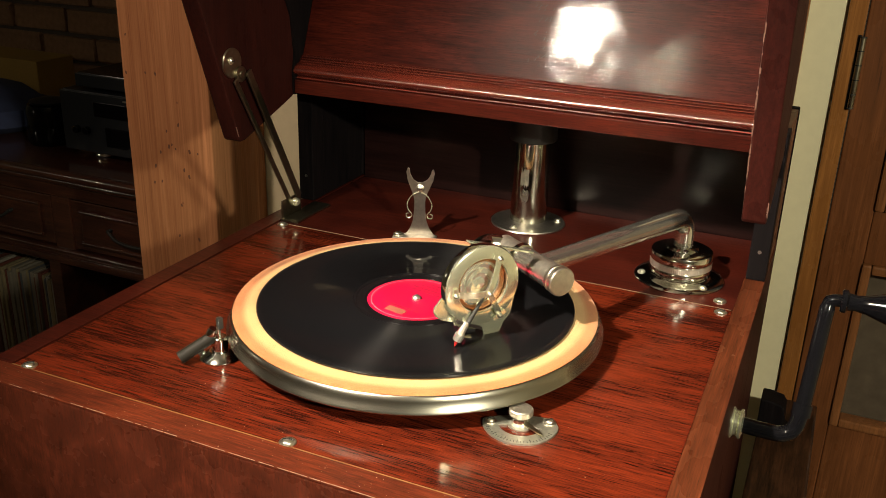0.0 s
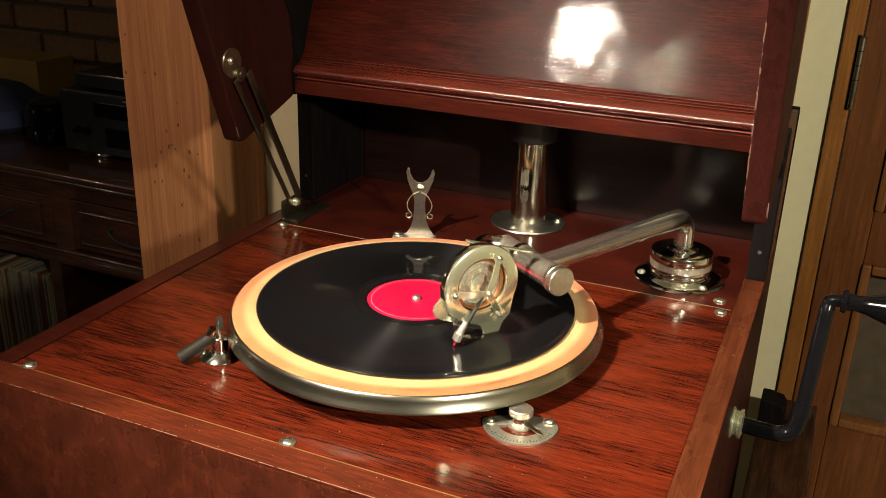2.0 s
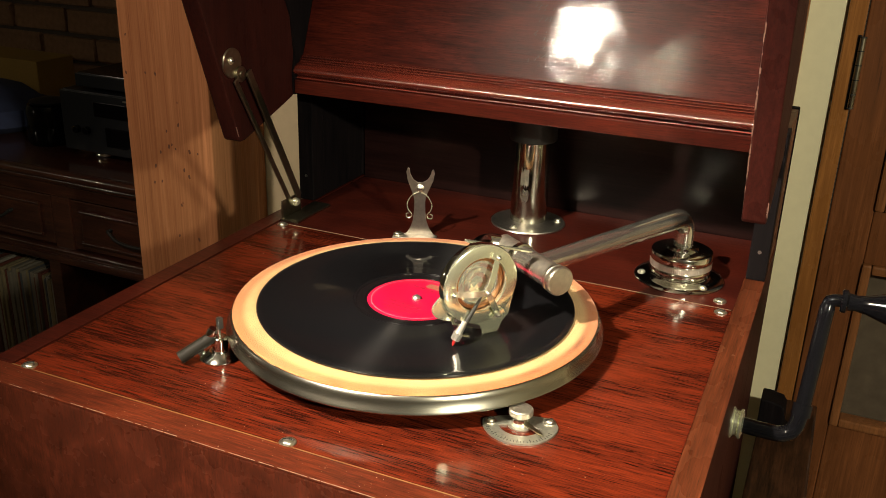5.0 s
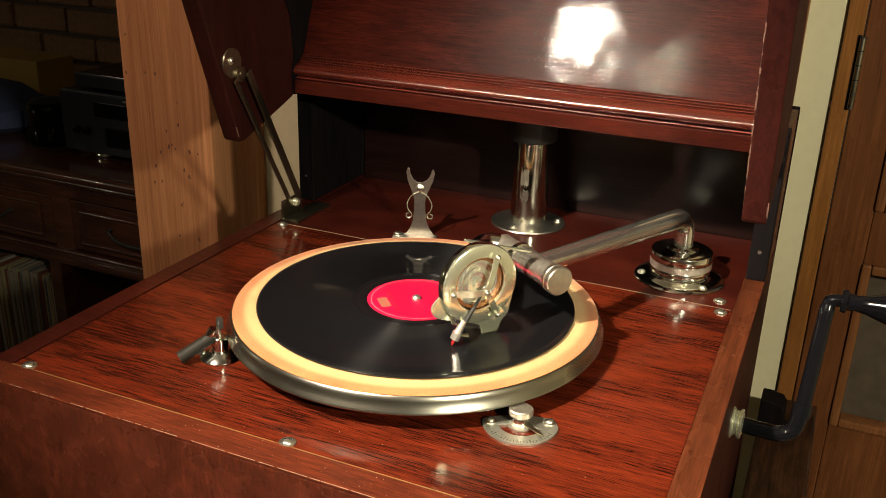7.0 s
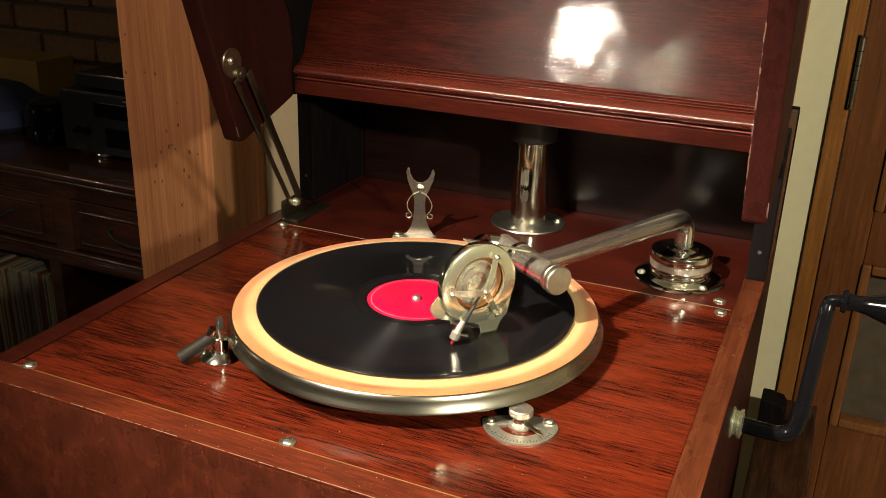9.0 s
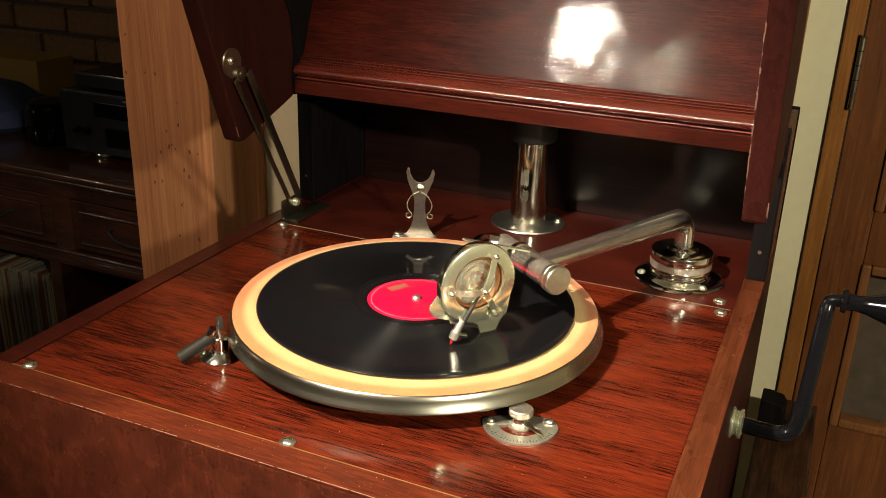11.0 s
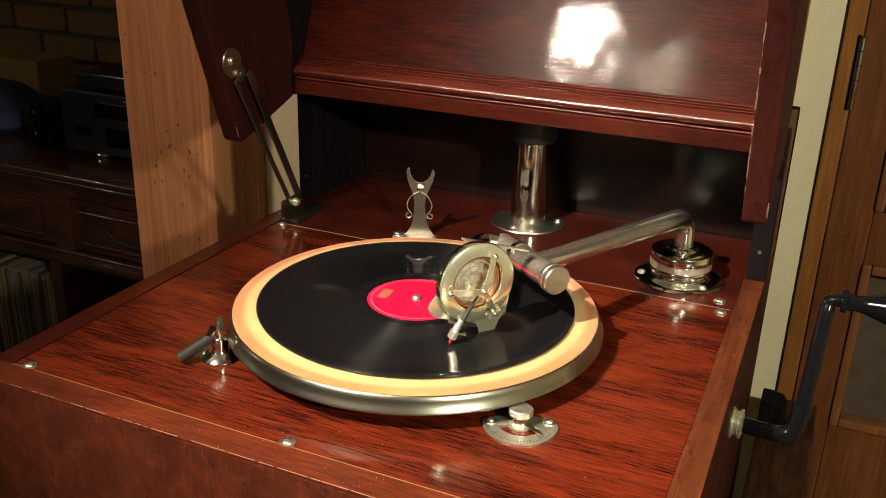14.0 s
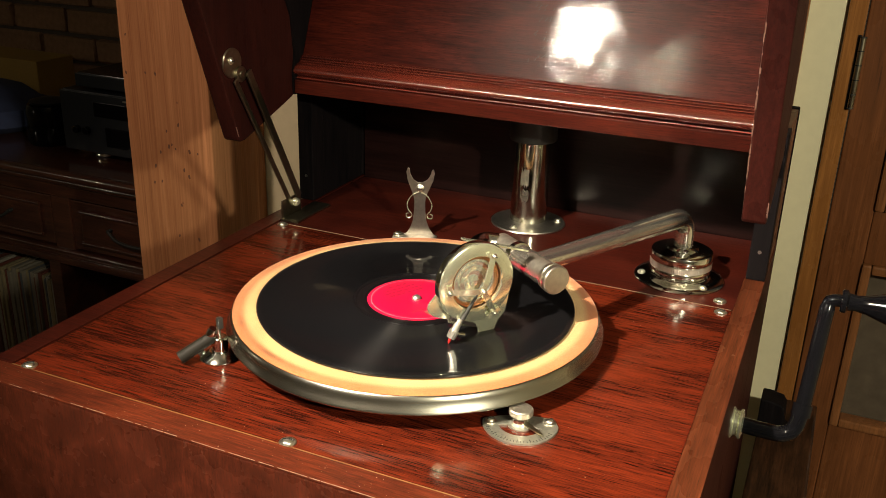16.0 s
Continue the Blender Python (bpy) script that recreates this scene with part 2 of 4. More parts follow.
def worn_felt():
    """Felt whose outer edge is orange-brown all round, unevenly, with one darker smear."""
    m = bpy.data.materials.new("worn_felt")
    m.use_nodes = True
    nt = m.node_tree
    b = nt.nodes["Principled BSDF"]
    b.inputs["Roughness"].default_value = 0.95
    b.inputs["Specular IOR Level"].default_value = 0.08
    b.inputs["Sheen Weight"].default_value = 0.15
    co = nt.nodes.new("ShaderNodeTexCoord")
    flat = nt.nodes.new("ShaderNodeVectorMath")
    flat.operation = "MULTIPLY"
    flat.inputs[1].default_value = (1, 1, 0)
    nt.links.new(co.outputs["Object"], flat.inputs[0])
    ln = nt.nodes.new("ShaderNodeVectorMath")
    ln.operation = "LENGTH"
    nt.links.new(flat.outputs["Vector"], ln.inputs[0])
    unit = nt.nodes.new("ShaderNodeVectorMath")
    unit.operation = "NORMALIZE"
    nt.links.new(flat.outputs["Vector"], unit.inputs[0])
    rnd = node(nt, "ShaderNodeTexNoise", Scale=1.3, Detail=3.0)
    nt.links.new(unit.outputs["Vector"], rnd.inputs["Vector"])
    blot = node(nt, "ShaderNodeTexNoise", Scale=28.0, Detail=4.0)
    fuzz = node(nt, "ShaderNodeTexNoise", Scale=900.0, Detail=3.0)
    for n in (blot, fuzz):
        nt.links.new(co.outputs["Object"], n.inputs["Vector"])

    def ranged(value, a, c, lo, hi):
        r = nt.nodes.new("ShaderNodeMapRange")
        r.interpolation_type = "SMOOTHSTEP"
        for key, v in (("From Min", a), ("From Max", c), ("To Min", lo), ("To Max", hi)):
            r.inputs[key].default_value = v
        nt.links.new(value, r.inputs["Value"])
        return r.outputs["Result"]

    def times(p, q):
        n = nt.nodes.new("ShaderNodeMath")
        n.operation = "MULTIPLY"
        nt.links.new(p, n.inputs[0])
        nt.links.new(q, n.inputs[1])
        return n.outputs[0]

    def mixed(fac, p, q):
        n = nt.nodes.new("ShaderNodeMix")
        n.data_type = "RGBA"
        nt.links.new(fac, n.inputs["Factor"])
        for key, v in (("A", p), ("B", q)):
            if isinstance(v, tuple):
                sock = [i for i in n.inputs if i.name == key and i.type == "RGBA"][0]
                sock.default_value = (*v, 1)
            else:
                nt.links.new(v, [i for i in n.inputs if i.name == key and i.type == "RGBA"][0])
        return [o for o in n.outputs if o.type == "RGBA"][0]

    edge = times(ranged(ln.outputs["Value"], 0.1305, 0.1375, 0.0, 1.0), ranged(rnd.outputs["Fac"], 0.30, 0.60, 0.72, 1.0))
    col = mixed(edge, (0.57, 0.36, 0.16), (0.47, 0.165, 0.062))
    band = times(ranged(ln.outputs["Value"], 0.1330, 0.1365, 0.0, 1.0), ranged(ln.outputs["Value"], 0.1370, 0.1410, 1.0, 0.25))
    sx = nt.nodes.new("ShaderNodeSeparateXYZ")
    nt.links.new(unit.outputs["Vector"], sx.inputs[0])
    smear = times(times(band, ranged(sx.outputs["X"], 0.88, 0.99, 0.0, 0.75)), ranged(blot.outputs["Fac"], 0.35, 0.6, 0.2, 1.0))
    col = mixed(smear, col, (0.13, 0.055, 0.022))
    shade = times(ranged(blot.outputs["Fac"], 0.3, 0.7, 0.9, 1.08), ranged(fuzz.outputs["Fac"], 0.3, 0.7, 0.88, 1.1))
    sc = nt.nodes.new("ShaderNodeVectorMath")
    sc.operation = "SCALE"
    nt.links.new(col, sc.inputs[0])
    nt.links.new(shade, sc.inputs["Scale"])
    nt.links.new(sc.outputs["Vector"], b.inputs["Base Color"])
    bp = node(nt, "ShaderNodeBump", Strength=0.5, Distance=0.001)
    nt.links.new(fuzz.outputs["Fac"], bp.inputs["Height"])
    nt.links.new(bp.outputs["Normal"], b.inputs["Normal"])
    return m


FELT = worn_felt()


# ---- mesh helpers ----
def part(name, bm, material, parent=None, label="", smooth=False):
    me = bpy.data.meshes.new(name)
    bmesh.ops.recalc_face_normals(bm, faces=bm.faces)
    for f in bm.faces:
        f.smooth = smooth
    bm.to_mesh(me)
    bm.free()
    me.materials.append(material)
    if smooth:
        me.set_sharp_from_angle(angle=radians(38))
    ob = new(name, me)
    if parent:
        ob.parent = parent
    if label:
        tagged(ob, label)
    return ob


def thing(name, label, category, group="", at=None):
    ob = new(name)
    ob.empty_display_size = 0.02
    if at:
        ob.location = at
    return tagged(ob, label, category, group)


def block(x0, x1, y0, y1, z0, z1, bevel=0.0015, m=None, bm=None):
    own = bmesh.new()
    bmesh.ops.create_cube(own, size=1.0)
    bmesh.ops.scale(own, vec=(x1 - x0, y1 - y0, z1 - z0), verts=own.verts)
    bmesh.ops.translate(own, vec=((x0 + x1) / 2, (y0 + y1) / 2, (z0 + z1) / 2), verts=own.verts)
    if bevel:
        bmesh.ops.bevel(own, geom=own.edges[:], offset=bevel, segments=2, affect="EDGES", profile=0.6)
    if m:
        bmesh.ops.transform(own, matrix=m, verts=own.verts)
    return joined(bm, own)


def joined(bm, own):
    if bm is None:
        return own
    me = bpy.data.meshes.new("tmp")
    own.to_mesh(me)
    bm.from_mesh(me)
    bpy.data.meshes.remove(me)
    own.free()
    return bm


def lathe(profile, n=48, m=None, bm=None):
    """Turns (radius, z) pairs round z."""
    own = bmesh.new()
    rings = []
    for r, z in profile:
        if r < 1e-6:
            rings.append([own.verts.new((0, 0, z))])
        else:
            rings.append([own.verts.new((r * math.cos(2 * math.pi * i / n), r * math.sin(2 * math.pi * i / n), z)) for i in range(n)])
    for a, b in zip(rings, rings[1:]):
        for i in range(n):
            j = (i + 1) % n
            if len(a) == 1 and len(b) == 1:
                continue
            if len(a) == 1:
                own.faces.new((a[0], b[i], b[j]))
            elif len(b) == 1:
                own.faces.new((a[i], a[j], b[0]))
            else:
                own.faces.new((a[i], a[j], b[j], b[i]))
    if m:
        bmesh.ops.transform(own, matrix=m, verts=own.verts)
    return joined(bm, own)


def smooth_path(points, steps=8):
    """Catmull-Rom through the points."""
    pts = [Vector(p) for p in points]
    pts = [2 * pts[0] - pts[1]] + pts + [2 * pts[-1] - pts[-2]]
    out = []
    for a, b, c, d in zip(pts, pts[1:], pts[2:], pts[3:]):
        for k in range(steps):
            t = k / steps
            out.append(0.5 * ((2 * b) + (c - a) * t + (2 * a - 5 * b + 4 * c - d) * t * t + (3 * b - a - 3 * c + d) * t ** 3))
    out.append(pts[-2])
    return out


def tube(path, radius, n=20, caps=True, bm=None, m=None):
    """Sweeps a round section along a path; radius is one number or one for each point."""
    own = bmesh.new()
    pts = [Vector(p) for p in path]
    rad = radius if isinstance(radius, (list, tuple)) else [radius] * len(pts)
    up = None
    rings = []
    for i, p in enumerate(pts):
        d = (pts[min(i + 1, len(pts) - 1)] - pts[max(i - 1, 0)]).normalized()
        if up is None:
            up = d.orthogonal().normalized()
        up = (up - d * up.dot(d)).normalized()
        side = d.cross(up)
        rings.append([own.verts.new(p + rad[i] * (math.cos(2 * math.pi * k / n) * up + math.sin(2 * math.pi * k / n) * side)) for k in range(n)])
    for a, b in zip(rings, rings[1:]):
        for k in range(n):
            own.faces.new((a[k], a[(k + 1) % n], b[(k + 1) % n], b[k]))
    if caps:
        own.faces.new(rings[0][::-1])
        own.faces.new(rings[-1])
    if m:
        bmesh.ops.transform(own, matrix=m, verts=own.verts)
    return joined(bm, own)


def slab(outline, depth, m=None, bevel=0.0, holes=(), bm=None):
    """A flat outline in xy, thickened by depth along z; holes are outlines too."""
    own = bmesh.new()
    edges = []
    for loop in (outline, *holes):
        vs = [own.verts.new((x, y, 0)) for x, y in loop]
        edges += [own.edges.new((vs[i], vs[(i + 1) % len(vs)])) for i in range(len(vs))]
    fill = bmesh.ops.triangle_fill(own, edges=edges, use_beauty=True)
    faces = [g for g in fill["geom"] if isinstance(g, bmesh.types.BMFace)]
    ext = bmesh.ops.extrude_face_region(own, geom=faces)
    bmesh.ops.translate(own, vec=(0, 0, depth), verts=[g for g in ext["geom"] if isinstance(g, bmesh.types.BMVert)])
    bmesh.ops.recalc_face_normals(own, faces=own.faces)
    if bevel:
        sharp = [e for e in own.edges if len(e.link_faces) == 2 and e.calc_face_angle(0) > 0.6]
        bmesh.ops.bevel(own, geom=sharp, offset=bevel, segments=2, affect="EDGES", profile=0.6)
    if m:
        bmesh.ops.transform(own, matrix=m, verts=own.verts)
    return joined(bm, own)


def disc_outline(r, n=40, cx=0.0, cy=0.0, start=0.0, sweep=360.0):
    full = abs(sweep) >= 359.9
    k = n if full else n + 1
    return [(cx + r * math.cos(radians(start + sweep * i / n)), cy + r * math.sin(radians(start + sweep * i / n))) for i in range(k)]


def basis(o, ex, ey, ez):
    m = Matrix.Identity(4)
    for i, v in enumerate((ex, ey, ez)):
        for j in range(3):
            m[j][i] = v[j]
    m.translation = Vector(o)
    return m


def along(a, b):
    """Turns z into the way from a to b, at a."""
    d = Vector(b) - Vector(a)
    return Matrix.Translation(a) @ d.to_track_quat("Z", "Y").to_matrix().to_4x4()


def profile_bar(outline, x0, x1, bm=None):
    """An outline in (y, z) drawn out along x."""
    return slab(outline, x1 - x0, basis((x0, 0, 0), (0, 1, 0), (0, 0, 1), (1, 0, 0)), bm=bm)


def screw(parent, x, y, z=0.0, r=0.0055, turn=30, m=None):
    """Round-head screw with a slot and a cup washer."""
    base = m or pose(x, y, z, 0, 0, turn)
    head = part("screw", lathe([(0, 0.0), (r * 1.35, 0.0), (r * 1.35, 0.0008), (r, 0.0013), (r * 0.92, 0.0020), (r * 0.6, 0.0027), (0, 0.0030)], 24, base), SATIN, parent, smooth=True)
    part("screw_slot", block(-r * 0.8, r * 0.8, -r * 0.15, r * 0.15, 0.0019, 0.00308, 0, base), RUBBER, head)
    return head


# ---- room ----
def build_room():
    s = dict(kind="structure")
    tagged(part("floor", block(-4.2, 1.25, -3.6, 3.2, FLOOR - 0.05, FLOOR, 0), CARPET), "brown carpeted floor of the room", "floor", **s)
    tagged(part("ceiling", block(-4.2, 1.25, -3.6, 3.2, CEIL, CEIL + 0.05, 0), CEILING), "white painted ceiling", "ceiling", **s)
    # the wall behind the cabinet, with the doorway
    tagged(part("wall_north", block(-0.56, 0.272, 0.55, 0.68, FLOOR, CEIL, 0), PLASTER), "cream painted plaster wall behind the cabinet", "wall", **s)
    tagged(part("wall_north_2", block(1.14, 1.25, 0.55, 0.68, FLOOR, CEIL, 0), PLASTER), "cream painted plaster wall", "wall", **s)
    tagged(part("wall_north_3", block(0.272, 1.14, 0.55, 0.68, 1.16, CEIL, 0), PLASTER), "cream painted plaster wall over the door", "wall", **s)
    tagged(part("wall_east", block(1.25, 1.35, -3.6, 3.2, FLOOR, CEIL, 0), PLASTER), "cream painted plaster wall", "wall", **s)
    tagged(part("wall_south", block(-4.2, 1.25, -3.7, -3.6, FLOOR, CEIL, 0), PLASTER), "cream painted plaster wall", "wall", **s)
    tagged(part("wall_west", block(-4.3, -4.2, -3.6, 3.2, FLOOR, CEIL, 0), PLASTER), "cream painted plaster wall", "wall", **s)
    tagged(part("trim", block(0.145, 0.2295, 0.532, 0.549, FLOOR, CEIL, 0.002), TRIMW), "honey-stained wooden upright board on the wall", "trim", **s)


def build_door():
    frame_ = tagged(part("door_frame", block(0.27025, 0.29025, 0.543, 0.549, FLOOR, 1.14, 0.002), TRIMW), "honey-stained wooden door frame", "door frame", kind="structure")
    part("jamb", block(1.12, 1.14, 0.543, 0.549, FLOOR, 1.14, 0.002), TRIMW, frame_)
    part("head", block(0.27025, 1.14, 0.543, 0.549, 1.141, 1.165, 0.002), TRIMW, frame_)
    d = thing("door_1", "brown stained panel door, closed, with smoked glass", "door")
    d["kind"] = "structure"
    x0, x1, y0, y1 = 0.2915, 1.118, 0.545, 0.585
    zs = [(FLOOR + 0.01, -0.2975), (-0.0745, -0.005), (0.62, 1.135)]
    part("stile", block(x0, 0.339, y0, y1, FLOOR + 0.01, 1.135, 0.002), DOORW, d)
    part("stile", block(1.07, x1, y0, y1, FLOOR + 0.01, 1.135, 0.002), DOORW, d)
    for a, b in zs:
        part("rail", block(0.3392, 1.0698, y0 + 0.001, y1, a, b, 0.002), DOORW, d)
    for a, b in ((-0.2975, -0.0745), (-0.005, 0.62)):
        part("pane", block(0.345, 1.064, y0 + 0.018, y0 + 0.024, a + 0.006, b - 0.006, 0), SMOKED, d, "smoked glass pane")
        for nm, q in (("bead", (0.3385, 0.3495, a - 0.001, b + 0.001)), ("bead", (1.060, 1.071, a - 0.001, b + 0.001)), ("bead", (0.3497, 1.0598, a - 0.001, a + 0.011)), ("bead", (0.3497, 1.0598, b - 0.011, b + 0.001))):
            part(nm, block(q[0], q[1], y0 - 0.005, y0 + 0.017, q[2], q[3], 0.003), BEADW, d, "lighter wooden glazing bead")
    h = part("hinge", tube([(0.2910, 0.5392, 0.112), (0.2910, 0.5392, 0.192)], 0.0034, 14), STEEL, d, "nickel butt hinge")
    for z in (0.112, 0.128, 0.1445, 0.161, 0.177, 0.192):
        part("knuckle_joint", lathe([(0.0038, -0.0006), (0.0038, 0.0006), (0, 0.0006)], 14, pose(0.2910, 0.5392, z)), RUBBER, h)
    part("hinge_leaf", block(0.2855, 0.2895, 0.5415, 0.5428, 0.110, 0.194, 0), DARK, h)


def build_post():
    p = thing("timber_post", "square pine timber post with a small knot", "post")
    p["kind"] = "structure"
    part("shaft", block(-0.673, -0.522, 0.42, 0.549, FLOOR, CEIL, 0.003), PINE, p)
    rng = random.Random(4)
    for k in range(26):
        x, z = rng.gauss(-0.595, 0.035), rng.gauss(-0.08, 0.12)
        r = rng.uniform(0.0008, 0.0020)
        m = basis((x, 0.4199, z), (1, 0, 0), (0, 0, 1), (0, -1, 0)) @ pose(0, 0, 0, 0, 0, rng.uniform(-20, 20))
        part("knot", slab([(r * math.cos(a * 0.7854), 1.8 * r * math.sin(a * 0.7854)) for a in range(8)], 0.0003, m), KNOT, p, "small dark knot")
    return p


# ---- cabinet ----
def build_cabinet():
    c = thing("gramophone_cabinet", "red mahogany gramophone cabinet with its lid raised", "gramophone")
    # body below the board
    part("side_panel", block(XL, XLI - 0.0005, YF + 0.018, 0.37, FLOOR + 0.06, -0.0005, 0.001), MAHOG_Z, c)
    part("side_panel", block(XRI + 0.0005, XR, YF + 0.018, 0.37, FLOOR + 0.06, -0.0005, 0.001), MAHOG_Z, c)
    part("front_panel", block(XL, XR, YF, YF + 0.0175, FLOOR + 0.06, -0.0012, 0.0012), FRONT, c)
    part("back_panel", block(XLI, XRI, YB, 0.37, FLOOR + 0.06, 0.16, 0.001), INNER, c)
    part("plinth", block(XL - 0.012, XR + 0.002, YF - 0.01, 0.37, FLOOR, FLOOR + 0.0595, 0.003), MAHOG, c)
    # the board in two pieces with a fine joint, and the rims round it
    part("motor_board", block(XLI, XRI, YF + 0.0225, YJ - 0.0004, -0.018, 0.0, 0.0006), BOARD, c, "streaky red rosewood motor board")
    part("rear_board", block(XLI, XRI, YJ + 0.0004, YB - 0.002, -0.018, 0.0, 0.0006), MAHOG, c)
    # left rim is darker than the right: its shade is put into the colour
    part("side_rim", block(XL, XLI - 0.0008, YF + 0.0223, 0.37, -0.0003, 0.0010, 0.0005), MAHOG, c)
    part("side_rim", block(XRI + 0.0002, XR, YF + 0.0223, 0.37, -0.0003, 0.0016, 0.0005), MAHOG_Y, c)
    part("front_rim", block(XL, XR, YF - 0.0005, YF + 0.0218, -0.001, 0.0010, 0.0008), RIMX, c)
    part("gold_joint_line", block(XLI, XRI, YF + 0.02190, YF + 0.0223, -0.001, 0.0010, 0), GILT, c)
    rng = random.Random(21)
    x = XL + 0.004
    while x < XR - 0.004:
        w = rng.uniform(0.002, 0.014)
        t = rng.uniform(0.0001, 0.00034)
        if rng.random() < 0.94:
            part("edge_wear", block(x, min(x + w, XR - 0.002), YF - 0.0007, YF - 0.0006 + t, 0.0009, 0.00118, 0), CHIP, c)
        x += w + rng.uniform(0.0, 0.003)
    # thin pale strip painted as the highlight along the joint's edge
    part("joint_edge_glint", block(XLI + 0.001, XRI - 0.001, YJ - 0.00022, YJ + 0.00022, -0.004, 0.0002, 0), JOINT_GLINT, c)
    # rear cheeks; the left panel is near black, the right one red-brown
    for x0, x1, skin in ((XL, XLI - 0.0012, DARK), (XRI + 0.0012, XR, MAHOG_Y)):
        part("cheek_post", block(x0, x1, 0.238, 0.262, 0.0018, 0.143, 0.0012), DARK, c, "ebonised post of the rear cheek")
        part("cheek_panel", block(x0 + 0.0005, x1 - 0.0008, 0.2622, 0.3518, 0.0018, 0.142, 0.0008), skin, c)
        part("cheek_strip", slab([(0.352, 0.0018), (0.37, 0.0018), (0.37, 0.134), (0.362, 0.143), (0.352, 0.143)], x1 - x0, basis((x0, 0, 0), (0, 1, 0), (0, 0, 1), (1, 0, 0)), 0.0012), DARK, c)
        part("hinge_hole", lathe([(0, 0), (0.0018, 0), (0.0018, 0.0003), (0, 0.0003)], 16, along(((x0 + x1) / 2, 0.2380, 0.030), ((x0 + x1) / 2, 0.2370, 0.030))), DULL, c)
    for x, y in ((-0.2275, -0.1784), (-0.0056, -0.1781), (0.2132, 0.1781), (0.2172, 0.1542)):
        screw(c, x, y, 0.0, 0.0042, 25 + 700 * x)
    # lid: two leaning side walls, a panel that leans back, moulding and rail
    lid = part("lid", profile_bar([(0.2420, 0.176), (0.250, 0.176), (0.410, 0.56), (0.396, 0.56)], -0.2255, XRI - 0.002), MAHOG, c)
    lean = math.tan(radians(19.6))
    wall = [(0.106, 0.103), (0.108, 0.100), (0.115, 0.1005), (0.199, 0.1275), (0.204, 0.131), (0.2015, 0.141), (0.2005, 0.150), (0.203, 0.160), (0.206, 0.172), (0.205, 0.186), (0.2, 0.21), (0.195, 0.226), (0.16, 0.36), (0.10, 0.50), (0.106 - lean * 0.397, 0.50)]
    for x0, x1, nm in ((XL, XLI, "lid_side"), (0.2255, 0.2440, "lid_side")):
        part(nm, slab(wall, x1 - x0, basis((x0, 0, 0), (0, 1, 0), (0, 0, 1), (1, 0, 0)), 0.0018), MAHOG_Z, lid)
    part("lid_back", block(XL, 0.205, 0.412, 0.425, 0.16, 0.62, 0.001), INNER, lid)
    # near-black sheet that fills the gap behind the left lid side
    part("lid_gap_sheet", slab([(0.2000, 0.1300), (0.1990, 0.150), (0.203, 0.172), (0.198, 0.210), (0.190, 0.226), (0.155, 0.36), (0.10, 0.5), (0.4115, 0.5), (0.4115, 0.133)], 0.0022, basis((-0.2402, 0, 0), (0, 1, 0), (0, 0, 1), (1, 0, 0))), DARK, lid)
    part("rail", block(-0.2374, 0.2245, 0.199, 0.218, 0.1315, 0.1458, 0.001), MAHOG, lid)
    cove = [(0.215, 0.1462), (0.2030, 0.1462), (0.2022, 0.1470), (0.2030, 0.1480)]
    cove += [(0.2085 - 0.0100 * math.sin(math.pi * i / 14) - 0.002 * (1 - i / 14), 0.1483 + 0.0140 * i / 14) for i in range(15)]
    for y0, z0, h, d in ((0.2100, 0.1626, 0.0017, 0.0016), (0.2122, 0.1646, 0.0017, 0.0016), (0.2145, 0.1666, 0.0022, 0.0020)):
        cove += [(y0 - d * math.sin(math.pi * i / 6), z0 + h * i / 6) for i in range(7)]
        cove.append((y0 + 0.0012, z0 + h + 0.0001))
    cove += [(0.2260, 0.1690), (0.224, 0.1462)]
    part("moulding", profile_bar(cove, -0.2372, 0.2245), MOULD, lid, smooth=True)
    back = math.tan(radians(21.6))
    part("lid_panel", profile_bar([(0.2169, 0.1690), (0.2175 + back * 0.42, 0.5905), (0.2325 + back * 0.42, 0.5905), (0.2319, 0.1690)], -0.2370, 0.2245), LIDP, lid, "glossy figured mahogany lid panel")
    rng = random.Random(8)
    up = Vector((0, back, 1)).normalized()
    out = Vector((0, -1, back)).normalized()
    for k in range(26):
        u, v = rng.gauss(0.013, 0.006), rng.uniform(0.012, 0.075)
        if k > 18:
            u, v = rng.uniform(0.01, 0.05), rng.uniform(0.065, 0.10)
        m = basis(Vector((u, 0.2175, 0.1705)) + up * v + out * 0.0001, (1, 0, 0), up, out) @ pose(0, 0, 0, 0, 0, rng.uniform(40, 80))
        ln = rng.uniform(0.0006, 0.0030)
        part("dent", block(-ln, ln, -0.0004, 0.0004, 0, 0.00012, 0, m), NICK, lid)
    way = Vector((0, -lean, 1)).normalized()
    for xe in (0.2372, 0.2402):
        o = Vector((xe, 0.1066, 0.1045))
        part("edge_bead", tube([o, o + way * 0.40], 0.0009, 10), MAHOG_Z, lid, smooth=True)
    for xe, zs, n in ((0.2258, 0.05, 30), (-0.2412, 0.10, 5), (0.2436, 0.05, 6)):
        v = 0.003
        for k in range(n):
            v += rng.choice((0.0008, 0.002, 0.004, 0.012))
            ln = rng.uniform(0.0006, 0.0032)
            m = basis(Vector((xe, 0.1062, 0.1035)) + way * v, (1, 0, 0), way, Vector((0, -1, -lean)).normalized())
            part("edge_chip", block(-rng.uniform(0.0001, 0.0006), rng.uniform(0.0001, 0.0009), -ln, ln, -0.0006, 0.00012, 0, m), SPLINTER, lid)
    return c


